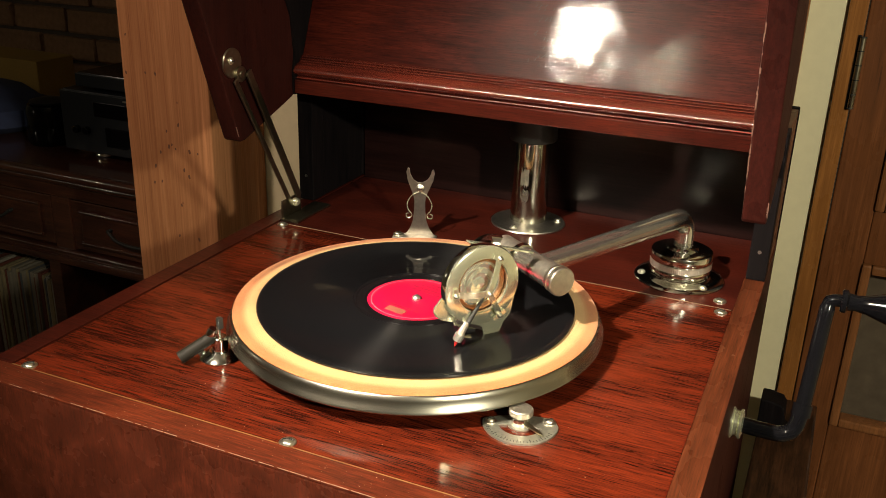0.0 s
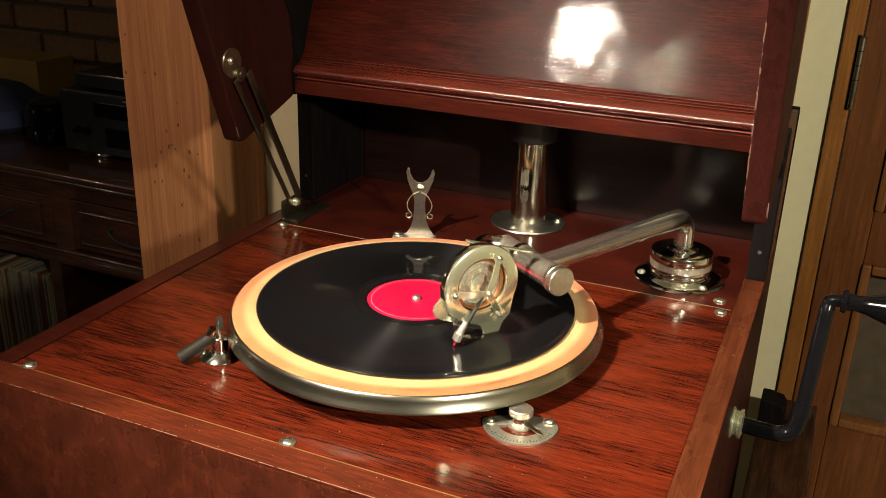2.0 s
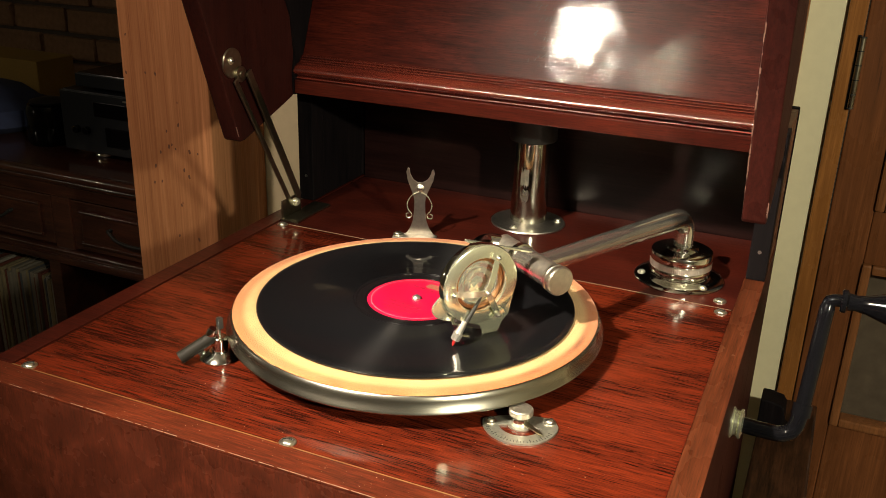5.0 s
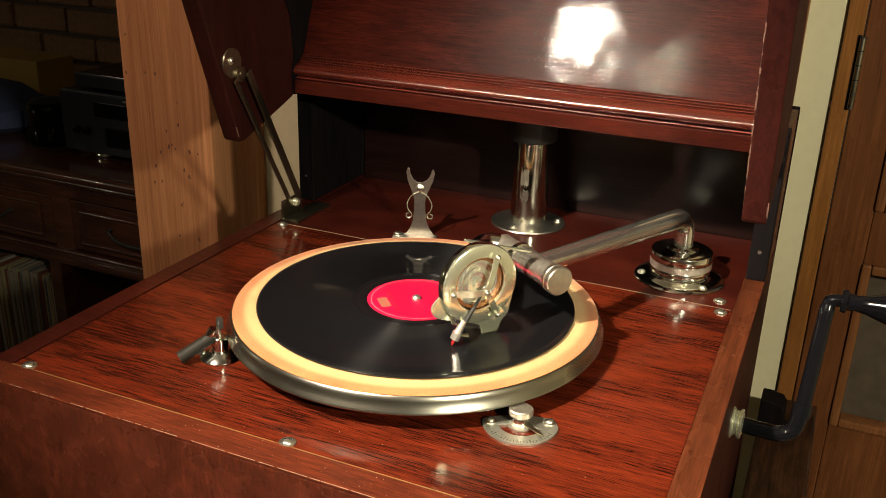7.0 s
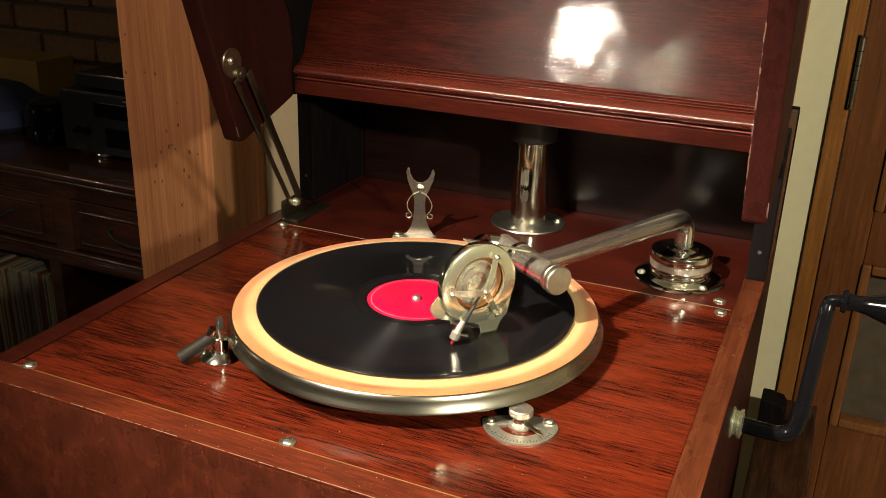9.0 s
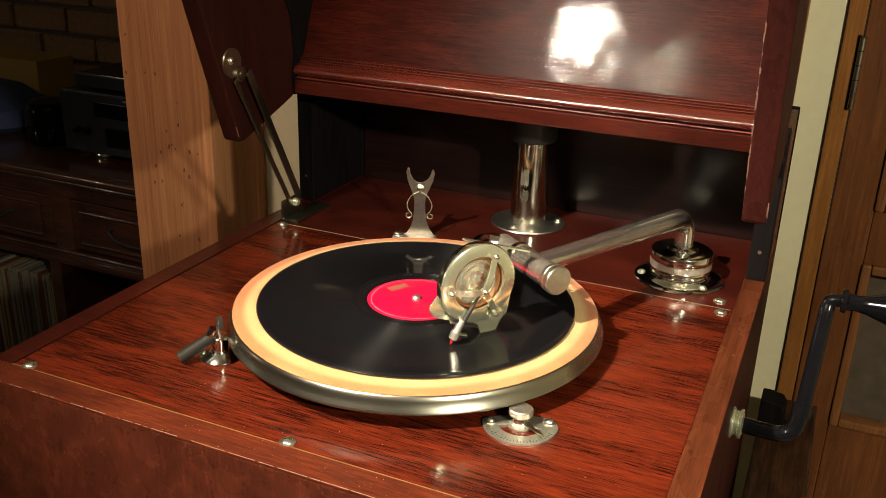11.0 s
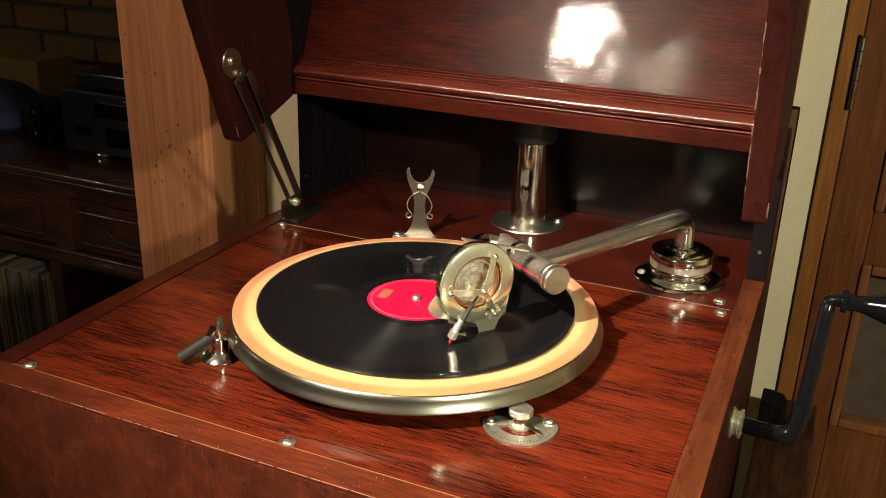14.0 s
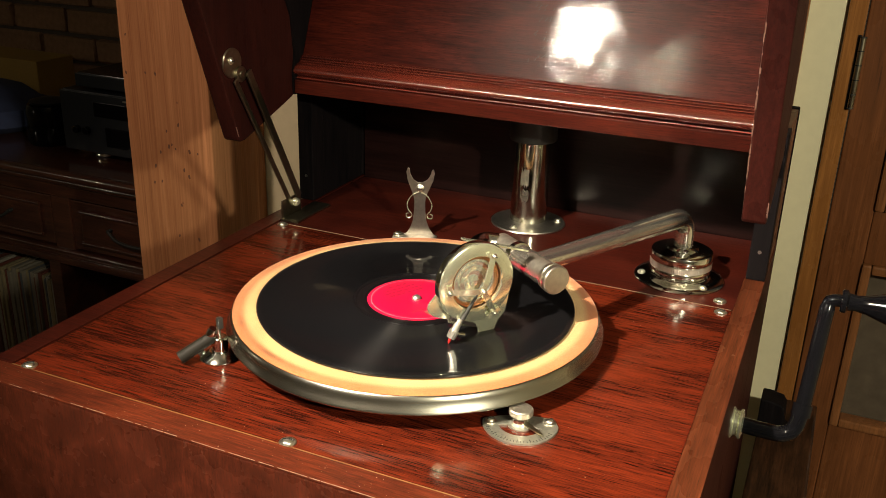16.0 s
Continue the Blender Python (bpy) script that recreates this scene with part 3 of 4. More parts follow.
def build_stay():
    """Folding lid stay: two flat bars from a foot on the board to a disc on the lid's side."""
    s = thing("lid_stay", "aged brass folding lid stay on a foot plate", "lid stay")
    part("pivot_disc", lathe([(0, -0.001), (0.0135, -0.001), (0.0140, 0.0), (0.0135, 0.0012), (0, 0.0012)], 36, basis((-0.2395, 0.0985, 0.1775), (0, 1, 0), (0, 0, 1), (1, 0, 0))), STEEL, s, smooth=True)
    screw(s, 0, 0, m=basis((-0.2383, 0.0955, 0.1800), (0, 1, 0), (0, 0, 1), (1, 0, 0)), r=0.0026)
    part("pivot_cap", lathe([(0, 0), (0.0075, 0), (0.0075, 0.0024), (0.0062, 0.0030), (0.0034, 0.0031), (0.0032, 0.0044), (0, 0.0046)], 24, basis((-0.2385, 0.1080, 0.1660), (0, 1, 0), (0, 0, 1), (1, 0, 0))), STEEL, s, smooth=True)
    for lo, hi, w in (((-0.2365, 0.1846, 0.0144), (-0.2365, 0.0985, 0.1615), 0.0026), ((-0.2345, 0.1965, 0.0210), (-0.2345, 0.1165, 0.1675), 0.0042)):
        part("bar", block(-0.0012, 0.0012, -w, w, 0, (Vector(hi) - Vector(lo)).length, 0.0008, along(lo, hi)), STEEL, s)
    part("pivot_pin", lathe([(0, 0), (0.0045, 0), (0.0045, 0.004), (0.003, 0.006), (0, 0.006)], 20, basis((-0.2355, 0.188, 0.017), (0, 1, 0), (0, 0, 1), (1, 0, 0))), BRASS, s, smooth=True)
    part("foot_plate", block(-0.2398, -0.219, 0.168, 0.236, 0.0002, 0.0026, 0.0006), STEEL, s)
    part("foot_upright", block(-0.2398, -0.2375, 0.170, 0.205, 0.002, 0.022, 0.0006), STEEL, s)
    screw(s, -0.231, 0.1585, 0.0005, 0.004, 40)
    return s


# ---- playing gear ----
def build_platter():
    p = thing("turntable_platter", "nickel-rimmed turntable platter with tan felt", "turntable")
    part("rim", lathe([(0, 0.0133), (0.1455, 0.0133), (0.1474, 0.0138), (0.1482, 0.0150), (0.1477, 0.0165), (0.1462, 0.0185), (0.1450, 0.0225), (0.1440, 0.0255), (0.1432, 0.0262), (0.1400, 0.0262), (0, 0.0262)], 128), RIM, p, smooth=True)
    part("felt", lathe([(0, 0.0263), (0.1428, 0.0263), (0.1431, 0.0266), (0.1427, 0.0270), (0.1414, 0.0274), (0.1395, 0.0276), (0, 0.0276)], 128), FELT, p, smooth=True)
    part("hub", tube([(0, 0, 0.0), (0, 0, 0.0132)], 0.02, 32), STEEL, p)
    return p


def build_record():
    r = thing("shellac_record", "black shellac disc record with a crimson label", "record")
    top = [(0.004, 0.0282), (0.004, 0.0296), (0.0405, 0.0296), (0.0408, 0.0299), (0.0445, 0.0299), (0.0455, 0.0300), (0.0475, 0.0301), (0.0477, 0.03055), (0.0483, 0.03055), (0.0485, 0.0301), (0.0500, 0.0301), (0.0502, 0.03045), (0.0507, 0.03045), (0.0509, 0.0303), (0.1200, 0.0305), (0.1203, 0.0306), (0.1235, 0.0306), (0.1246, 0.0303), (0.125, 0.0295), (0.1246, 0.0284), (0.1235, 0.0280), (0.004, 0.0280)]
    part("disc", lathe(top + [top[0]], 160), SHELLAC, r, smooth=True)
    lab = part("label", lathe([(0.0038, 0.02965), (0.0390, 0.02965), (0.0390, 0.0299), (0.0038, 0.0299)], 96), PAPER, r, "crimson paper label", smooth=True)
    part("label_ring", lathe([(0.0355, 0.02995), (0.0363, 0.02995), (0.0363, 0.03002), (0.0355, 0.03002)], 96), plain("label_ring_print", (0.78, 0.18, 0.20), 0.4), lab)
    rng = random.Random(5)
    for row, ln in ((0.026, 0.020), (0.019, 0.034), (-0.014, 0.030), (-0.019, 0.036), (-0.024, 0.028), (-0.029, 0.018)):
        x = -ln / 2
        while x < ln / 2:
            w = rng.uniform(0.002, 0.006)
            part("print_bar", block(x, min(x + w, ln / 2), row - 0.0009, row + 0.0009, 0.02995, 0.03001, 0), INK, lab)
            x += w + 0.0014
    part("print_patch", block(-0.0085, 0.0085, 0.0225, 0.0305, 0.02995, 0.03002, 0), GOLDINK, lab)
    return r


def build_spindle():
    s = thing("spindle", "bright steel turntable spindle", "spindle")
    part("pin", lathe([(0, 0.0), (0.0034, 0.0), (0.0038, 0.0305), (0.0034, 0.0318), (0.0020, 0.0328), (0, 0.0331)], 24), BRIGHT, s, smooth=True)


PIVOT = Vector((0.1700, 0.2150, 0.0))
TIP = Vector((0.0596, -0.0620, 0.0305))
SN, ST, SZ = Vector((0.8, -0.6, 0)), Vector((0.6, 0.8, 0)), Vector((0, 0, 1))


def build_arm():
    """Tone arm with its sound box; everything is placed in the room, less the pivot."""
    a = thing("gramophone_pickup", "nickel-plated tone arm with a round sound box", "tone arm", at=PIVOT)
    back = Matrix.Translation(-PIVOT)

    def at(u, v, w=0.0):
        return TIP + ST * u + SZ * v + SN * w - PIVOT

    def facing(u, v, w=0.0):
        return basis(at(u, v, w), ST, SZ, SN)

    cap = Vector((0.1156, -0.0020, 0.0700)) - PIVOT
    join = cap - SN * 0.030
    # swan-neck tube
    bend = [(0, 0, 0.030), (0, 0, 0.046)] + [(Vector((0, 0, 0.046)) + Vector((join.x, join.y, 0)).normalized() * 0.016 * (1 - math.cos(k)) + Vector((0, 0, 0.016 * math.sin(k)))) for k in (0.4, 0.8, 1.2, 1.5)]
    path = [Vector(p) for p in bend] + [Vector(bend[-1]).lerp(join, f) for f in (0.1, 0.3, 0.6, 0.85, 1.0)]
    rad = [0.0088] * len(bend) + [0.0090, 0.0087, 0.0082, 0.0078, 0.0076]
    part("arm_tube", tube(path, rad, 32), SCRATCHED, a, smooth=True)
    part("cross_tube", tube([cap - SN * 0.075, cap - SN * 0.004], 0.0098, 36), WORN, a, smooth=True)
    part("end_cap", lathe([(0, -0.006), (0.0102, -0.006), (0.0108, -0.005), (0.0108, -0.0025), (0.0100, -0.002), (0.0100, -0.001), (0.0112, -0.0005), (0.0112, 0.0030), (0.0104, 0.0040), (0, 0.0042)], 40, along(cap, cap + SN)), SATIN, a, smooth=True)
    part("collar", lathe([(0.0098, 0), (0.0112, 0.0005), (0.0112, 0.005), (0.0098, 0.0055)], 36, along(cap - SN * 0.052, cap)), NICKEL, a, smooth=True)
    part("throat", tube(smooth_path([cap - SN * 0.072, cap - SN * 0.080 - ST * 0.015, at(0.030, 0.0434, -0.030), at(0.021, 0.0434, -0.016)]), 0.0095, 24), NICKEL, a, smooth=True)
    cu, cv = 0.0215, 0.0434
    m = facing(cu, cv)
    box = part("sound_box", lathe([(0, -0.018), (0.012, -0.018), (0.020, -0.014), (0.0280, -0.0085), (0.0300, -0.0070), (0.0302, -0.0025), (0.0296, -0.0013), (0.0200, -0.0013), (0.0198, -0.003), (0.0198, -0.006), (0, -0.006)], 72, m), NICKEL, a, "nickel sound box housing", smooth=True)
    part("front_ring", lathe([(0.0201, -0.0012), (0.0201, 0.0002), (0.0207, 0.0008), (0.0290, 0.0008), (0.0297, 0.0003), (0.0299, -0.0012)], 72, m), BRASS, box, "pale brass front ring", smooth=True)
    screw(box, 0, 0, m=facing(0.0225, 0.0400, 0.0074), r=0.0013)
    part("gasket", lathe([(0.0166, -0.0058), (0.0174, -0.0026), (0.0194, -0.0026), (0.0197, -0.0058)], 60, m), COPPER, box, "copper coloured gasket ring", smooth=True)
    part("diaphragm", lathe([(0, -0.0036), (0.004, -0.0040), (0.0045, -0.0052), (0.0075, -0.0050), (0.0082, -0.0040), (0.0115, -0.0040), (0.0122, -0.0052), (0.0146, -0.0050), (0.0152, -0.0042), (0.0168, -0.0044), (0.0168, -0.0055), (0, -0.0055)], 60, m), MICA, box, "ridged silvery diaphragm", smooth=True)
    # back plate with wings
    plate = [(-0.0070, 0.0425), (-0.0125, 0.0370), (-0.0165, 0.0325), (-0.0170, 0.0290), (-0.0156, 0.0259), (-0.0128, 0.0227), (-0.0090, 0.0208), (-0.0010, 0.0180), (0.0000, 0.0150), (0.0120, 0.0100), (0.0245, 0.0068), (0.0255, 0.0008), (0.0378, -0.0046), (0.0392, 0.0030), (0.0420, 0.0095), (0.0475, 0.0150), (0.0500, 0.0280), (0.0420, 0.0550), (0.010, 0.0600), (-0.0060, 0.0480)]
    part("back_plate", slab(plate, 0.0016, facing(0.0035, -0.0025, -0.0086), 0.0004), BRASS, box)
    part("top_plate", slab([(-0.029, -0.0007), (0.029, -0.0007), (0.029, 0.0007), (-0.029, 0.0007)], 0.005, facing(0.0430, 0.0648, -0.015) @ pose(0, 0, 0, 0, 0, -17.3), 0.0002), BRASS, box)
    # three-legged guard
    hub = Vector((0.0225, 0.0400))
    for name_, end in (("guard_leg", (-0.0026, 0.0404)), ("guard_leg", (0.0340, 0.0640)), ("guard_leg", (0.0362, 0.0172))):
        e = Vector(end)
        d = (e - hub)
        pts = [at(hub.x, hub.y, 0.0065), at(*(hub + d * 0.35), 0.0060), at(*(hub + d * 0.72), 0.0030), at(*(hub + d * 0.86), 0.0014), at(*(hub + d * 1.02), 0.0012)]
        own = bmesh.new()
        side2 = Vector((-d.y, d.x)).normalized()
        side = ST * side2.x + SZ * side2.y
        ring = []
        for i, p in enumerate(smooth_path(pts, 5)):
            k = i / 20
            w = 0.0021 + 0.0004 * k + (0.0030 if k > 0.78 else 0.0)
            ring.append([own.verts.new(p + side * q * w + SN * h) for q, h in ((-1, 0), (1, 0), (1, 0.0010), (-1, 0.0010))])
        for r0, r1 in zip(ring, ring[1:]):
            for i in range(4):
                own.faces.new((r0[i], r0[(i + 1) % 4], r1[(i + 1) % 4], r1[i]))
        own.faces.new(ring[0][::-1])
        own.faces.new(ring[-1])
        part(name_, own, BRASS, box)
        screw(box, 0, 0, m=facing(*(hub + d * 0.95), 0.0018), r=0.0015)
    # needle bar, chuck and needle
    part("needle_bar", tube([at(0.0225, 0.0395, 0.0035), at(0.016, 0.029, 0.0030), at(0.0085, 0.0165, 0.0020)], [0.0007, 0.0013, 0.0019], 12), RUBBER, box, smooth=True)
    part("pivot_bar", block(-0.011, 0.011, -0.0012, 0.0012, -0.0016, 0.0016, 0.0004, facing(0.0115, 0.0150, 0.0) @ pose(0, 0, 0, 0, 0, -25)), NICK, box)
    part("chuck", tube([at(0.0085, 0.0185, 0.0016), at(0.0030, 0.0080, 0.0008)], [0.0024, 0.0030], 18), BRIGHT, box, smooth=True)
    part("chuck_block", tube([at(0.0040, 0.0100, 0.0010), at(0.0015, 0.0048, 0.0006)], [0.0037, 0.0034], 10), BRIGHT, box)
    part("thumb_screw", tube([at(0.0045, 0.0080, 0.002), at(0.0110, 0.0058, 0.002)], [0.0013, 0.0022], 14), NICKEL, box, smooth=True)
    part("needle", tube([at(0.0020, 0.0055, 0.0004), at(0.0004, 0.0016, 0.0), at(0, 0.0, 0)], [0.0014, 0.0010, 0.0002], 12), RED, box, "red-tipped needle", smooth=True)
    return a


def build_arm_base():
    b = thing("pickup_pedestal", "polished nickel tone arm pedestal on a flange", "tone arm base", at=PIVOT)
    part("flange", lathe([(0, 0), (0.0405, 0), (0.0412, 0.0012), (0.0400, 0.0026), (0.0340, 0.0040), (0.0290, 0.0048), (0.0275, 0.0060), (0, 0.0060)], 64), NICKEL, b, smooth=True)
    part("lower_ring", lathe([(0.0230, 0.0055), (0.0262, 0.0062), (0.0268, 0.0080), (0.0268, 0.0125), (0.0262, 0.0135), (0.0240, 0.0138), (0, 0.0138)], 64), NICKEL, b, smooth=True)
    own = bmesh.new()
    n = 200
    rows = [[own.verts.new(((0.0280 + 0.00025 * (k % 2)) * math.cos(2 * math.pi * k / n), (0.0280 + 0.00025 * (k % 2)) * math.sin(2 * math.pi * k / n), z)) for k in range(n)] for z in (0.0140, 0.0195)]
    for k in range(n):
        own.faces.new((rows[0][k], rows[0][(k + 1) % n], rows[1][(k + 1) % n], rows[1][k]))
    own.faces.new(rows[1])
    own.faces.new(rows[0][::-1])
    part("knurled_ring", own, WORN, b)
    part("upper_ring", lathe([(0.0240, 0.0196), (0.0278, 0.0200), (0.0284, 0.0215), (0.0284, 0.0265), (0.0276, 0.0285), (0.0250, 0.0300), (0.0150, 0.0306), (0.0140, 0.0325), (0.0120, 0.0335), (0, 0.0335)], 64), NICKEL, b, smooth=True)
    for k in (20, 140, 260):
        screw(b, 0.0345 * math.cos(radians(k - 62)), 0.0345 * math.sin(radians(k - 62)), 0.0034, 0.0029, 10)
    return b


def build_pipe():
    p = thing("horn_pipe", "worn nickel-plated upright sound pipe", "pipe", at=(-0.0060, 0.2920, 0))
    part("flange", lathe([(0, 0), (0.0395, 0), (0.0402, 0.0010), (0.0395, 0.0022), (0.0250, 0.0030), (0.0212, 0.0050), (0, 0.0050)], 56), DULL, p, smooth=True)
    part("tube", lathe([(0.0196, 0.003), (0.0196, 0.096), (0.0182, 0.096), (0.0182, 0.003)], 56), PITTED, p, smooth=True)
    part("socket", lathe([(0.0197, 0.0925), (0.0240, 0.0925), (0.0250, 0.0945), (0.0250, 0.118), (0.0197, 0.118)], 56), RUBBER, p, "black socket under the lid", smooth=True)
    def wear(a0, a1, z0, z1, skin, seed):
        rng = random.Random(seed)
        own = bmesh.new()
        n, r = 16, 0.01972
        lo = [own.verts.new((r * math.cos(radians(a)), r * math.sin(radians(a)), z0 + rng.uniform(0, 0.25) * (z1 - z0))) for a in [a0 + (a1 - a0) * i / n for i in range(n + 1)]]
        hi = [own.verts.new((v.co.x, v.co.y, z1 - rng.uniform(0, 0.25) * (z1 - z0))) for v in lo]
        for i in range(n):
            own.faces.new((lo[i], lo[i + 1], hi[i + 1], hi[i]))
        bmesh.ops.solidify(own, geom=own.faces[:], thickness=0.0001)
        part("plating_wear", own, skin, p, "patch of worn and pitted plating")

    wear(-104, -78, 0.044, 0.066, PITS, 1)
    wear(-98, -76, 0.028, 0.043, WORN, 2)
    for k in (-100, 20, 140):
        screw(p, 0.0320 * math.cos(radians(k)), 0.0320 * math.sin(radians(k)), 0.0028, 0.0030, k)
    return p


def build_rest():
    """Forked arm rest cut from sheet metal, with a wire spring."""
    r = thing("arm_rest", "dull nickel forked tone arm rest with wire spring", "arm rest", at=(-0.0915, 0.1985, 0))
    out = [(-0.0170, 0.0008), (-0.0125, 0.0040), (-0.0095, 0.0090), (-0.0068, 0.0170), (-0.0058, 0.0270), (-0.0056, 0.0380), (-0.0068, 0.0440), (-0.0098, 0.0520), (-0.0128, 0.0600), (-0.0142, 0.0680), (-0.0128, 0.0728), (-0.0112, 0.0720), (-0.0100, 0.0660), (-0.0070, 0.0605), (-0.0025, 0.0580),
           (0.0025, 0.0582), (0.0075, 0.0612), (0.0105, 0.0665), (0.0118, 0.0718), (0.0135, 0.0722), (0.0146, 0.0680), (0.0132, 0.0600), (0.0098, 0.0520), (0.0066, 0.0440), (0.0055, 0.0380), (0.0058, 0.0270), (0.0072, 0.0170), (0.0105, 0.0090), (0.0140, 0.0040), (0.0175, 0.0008)]
    m = basis((0, 0, 0), Vector((0.96, 0.28, 0)), (0, 0, 1), Vector((0.28, -0.96, 0)))
    part("fork", slab(out, 0.0016, m, 0.0003), DULL, r)
    part("foot", block(-0.026, 0.0185, -0.012, 0.002, 0.0, 0.0018, 0.0006, basis((0, 0, 0), Vector((0.96, 0.28, 0)), Vector((-0.28, 0.96, 0)), (0, 0, 1))), WORN, r)
    for s in (-1, 1):
        pts = [(s * 0.001, 0.0480), (s * 0.008, 0.0440), (s * 0.0125, 0.0360), (s * 0.0115, 0.0290), (s * 0.0080, 0.0245), (s * 0.0088, 0.0210), (s * 0.0125, 0.0205), (s * 0.0135, 0.0240), (s * 0.0110, 0.0255)]
        part("spring", tube([m @ Vector((v.x, v.y, 0.0026)) for v in smooth_path([(x, y, 0) for x, y in pts], 6)], 0.0005, 8), BRASS, r, smooth=True)
    screw(r, 0, 0, m=m @ pose(0, 0.0520, 0.0016), r=0.0030)
    v = m @ Vector((-0.0215, 0, 0.0045))
    screw(r, v.x, v.y, 0.0018, 0.0038, 70)
    return r


def build_brake():
    b = thing("turntable_brake", "nickel turntable brake with a dark lever", "brake", at=(-0.1133, -0.1040, 0))
    part("base", lathe([(0, 0), (0.0150, 0), (0.0155, 0.0010), (0.0148, 0.0022), (0.0095, 0.0050), (0.0080, 0.0062), (0, 0.0062)], 40), NICKEL, b, smooth=True)
    part("post", lathe([(0, 0.006), (0.0062, 0.006), (0.0062, 0.0165), (0.0052, 0.0175), (0, 0.0175)], 30), NICKEL, b, smooth=True)
    part("pin", tube([(0.0020, -0.0030, 0.0165), (0.0020, -0.0030, 0.0290)], 0.0016, 14), NICKEL, b, smooth=True)
    part("pad", block(-0.0022, 0.0022, -0.0022, 0.0022, -0.0045, 0.0045, 0.0010, pose(0.0030, -0.0023, 0.0300, 0, 0, -25)), RUBBER, b, "dark brake pad")
    part("lever", tube([(-0.002, -0.004, 0.0190), (-0.0185, -0.0235, 0.0056)], [0.0044, 0.0050], 18), plain("dark_lever", (0.012, 0.010, 0.007), 0.6, 0.0, spec=0.25), b, "dark painted lever", smooth=True)
    part("lever_head", lathe([(0, -0.005), (0.0036, -0.005), (0.0042, -0.003), (0.0042, 0.003), (0.0036, 0.005), (0, 0.005)], 24, pose(-0.0030, -0.0050, 0.0205, 0, 25, 30)), NICKEL, b, smooth=True)
    screw(b, -0.0112, -0.0060, 0.0022, 0.0026, 10)
    return b


def build_regulator():
    """Speed regulator: engraved half-round plate with a slot, pointer and knurled knob."""
    g = thing("speed_regulator", "silvered speed regulator plate with knurled knob", "regulator", at=(0.1213, -0.0905, 0))
    a0 = -8
    outer = disc_outline(0.0255, 40, 0, 0, 180 + a0, 180)
    outer = outer + [(0.0230, 0.0060), (0.0120, 0.0085), (0, 0.0092), (-0.0120, 0.0085), (-0.0230, 0.0050)]
    hole = disc_outline(0.0150, 24, 0, -0.001, 195 + a0, 150) + disc_outline(0.0085, 18, 0, -0.001, 345 + a0, -150)
    m = pose(0, 0, 0, 0, 0, 22)
    part("plate", slab(outer, 0.0016, m, 0.0003, [hole]), SILVERED, g)
    for k in range(25):
        an = radians(205 + a0 + 130 * k / 24)
        ln = 0.0032 if k % 4 == 0 else 0.0018
        part("scale_mark", block(0.0242 - ln, 0.0242, -0.0002, 0.0002, 0.00155, 0.00172, 0, m @ pose(0, 0, 0, 0, 0, math.degrees(an))), RUBBER, g)
    part("pointer", slab([(-0.003, 0.003), (0.003, 0.003), (0.0012, -0.0200), (0, -0.0215), (-0.0012, -0.0200)], 0.0009, m @ pose(0, 0, 0.0030, 0, 0, 38)), STEEL, g)
    part("knob_stem", lathe([(0, 0.0016), (0.0062, 0.0016), (0.0062, 0.0080), (0, 0.0080)], 30), NICKEL, g, smooth=True)
    own = bmesh.new()
    n = 72
    prof = [(0.0072, 0.0080), (0.0080, 0.0088), (0.0080, 0.0122), (0.0072, 0.0130)]
    rows = [[own.verts.new(((r + (0.00022 * (k % 2) if 0 < i < 3 else 0)) * math.cos(2 * math.pi * k / n), (r + (0.00022 * (k % 2) if 0 < i < 3 else 0)) * math.sin(2 * math.pi * k / n), z)) for k in range(n)] for i, (r, z) in enumerate(prof)]
    for p, q in zip(rows, rows[1:]):
        for k in range(n):
            own.faces.new((p[k], p[(k + 1) % n], q[(k + 1) % n], q[k]))
    own.faces.new(rows[-1])
    own.faces.new(rows[0][::-1])
    part("knob", own, WORN, g)
    for x, y in ((-0.0200, 0.0000), (0.0195, 0.0010)):
        v = m @ Vector((x, y, 0))
        screw(g, v.x, v.y, 0.0016, 0.0030, 50)
    return g


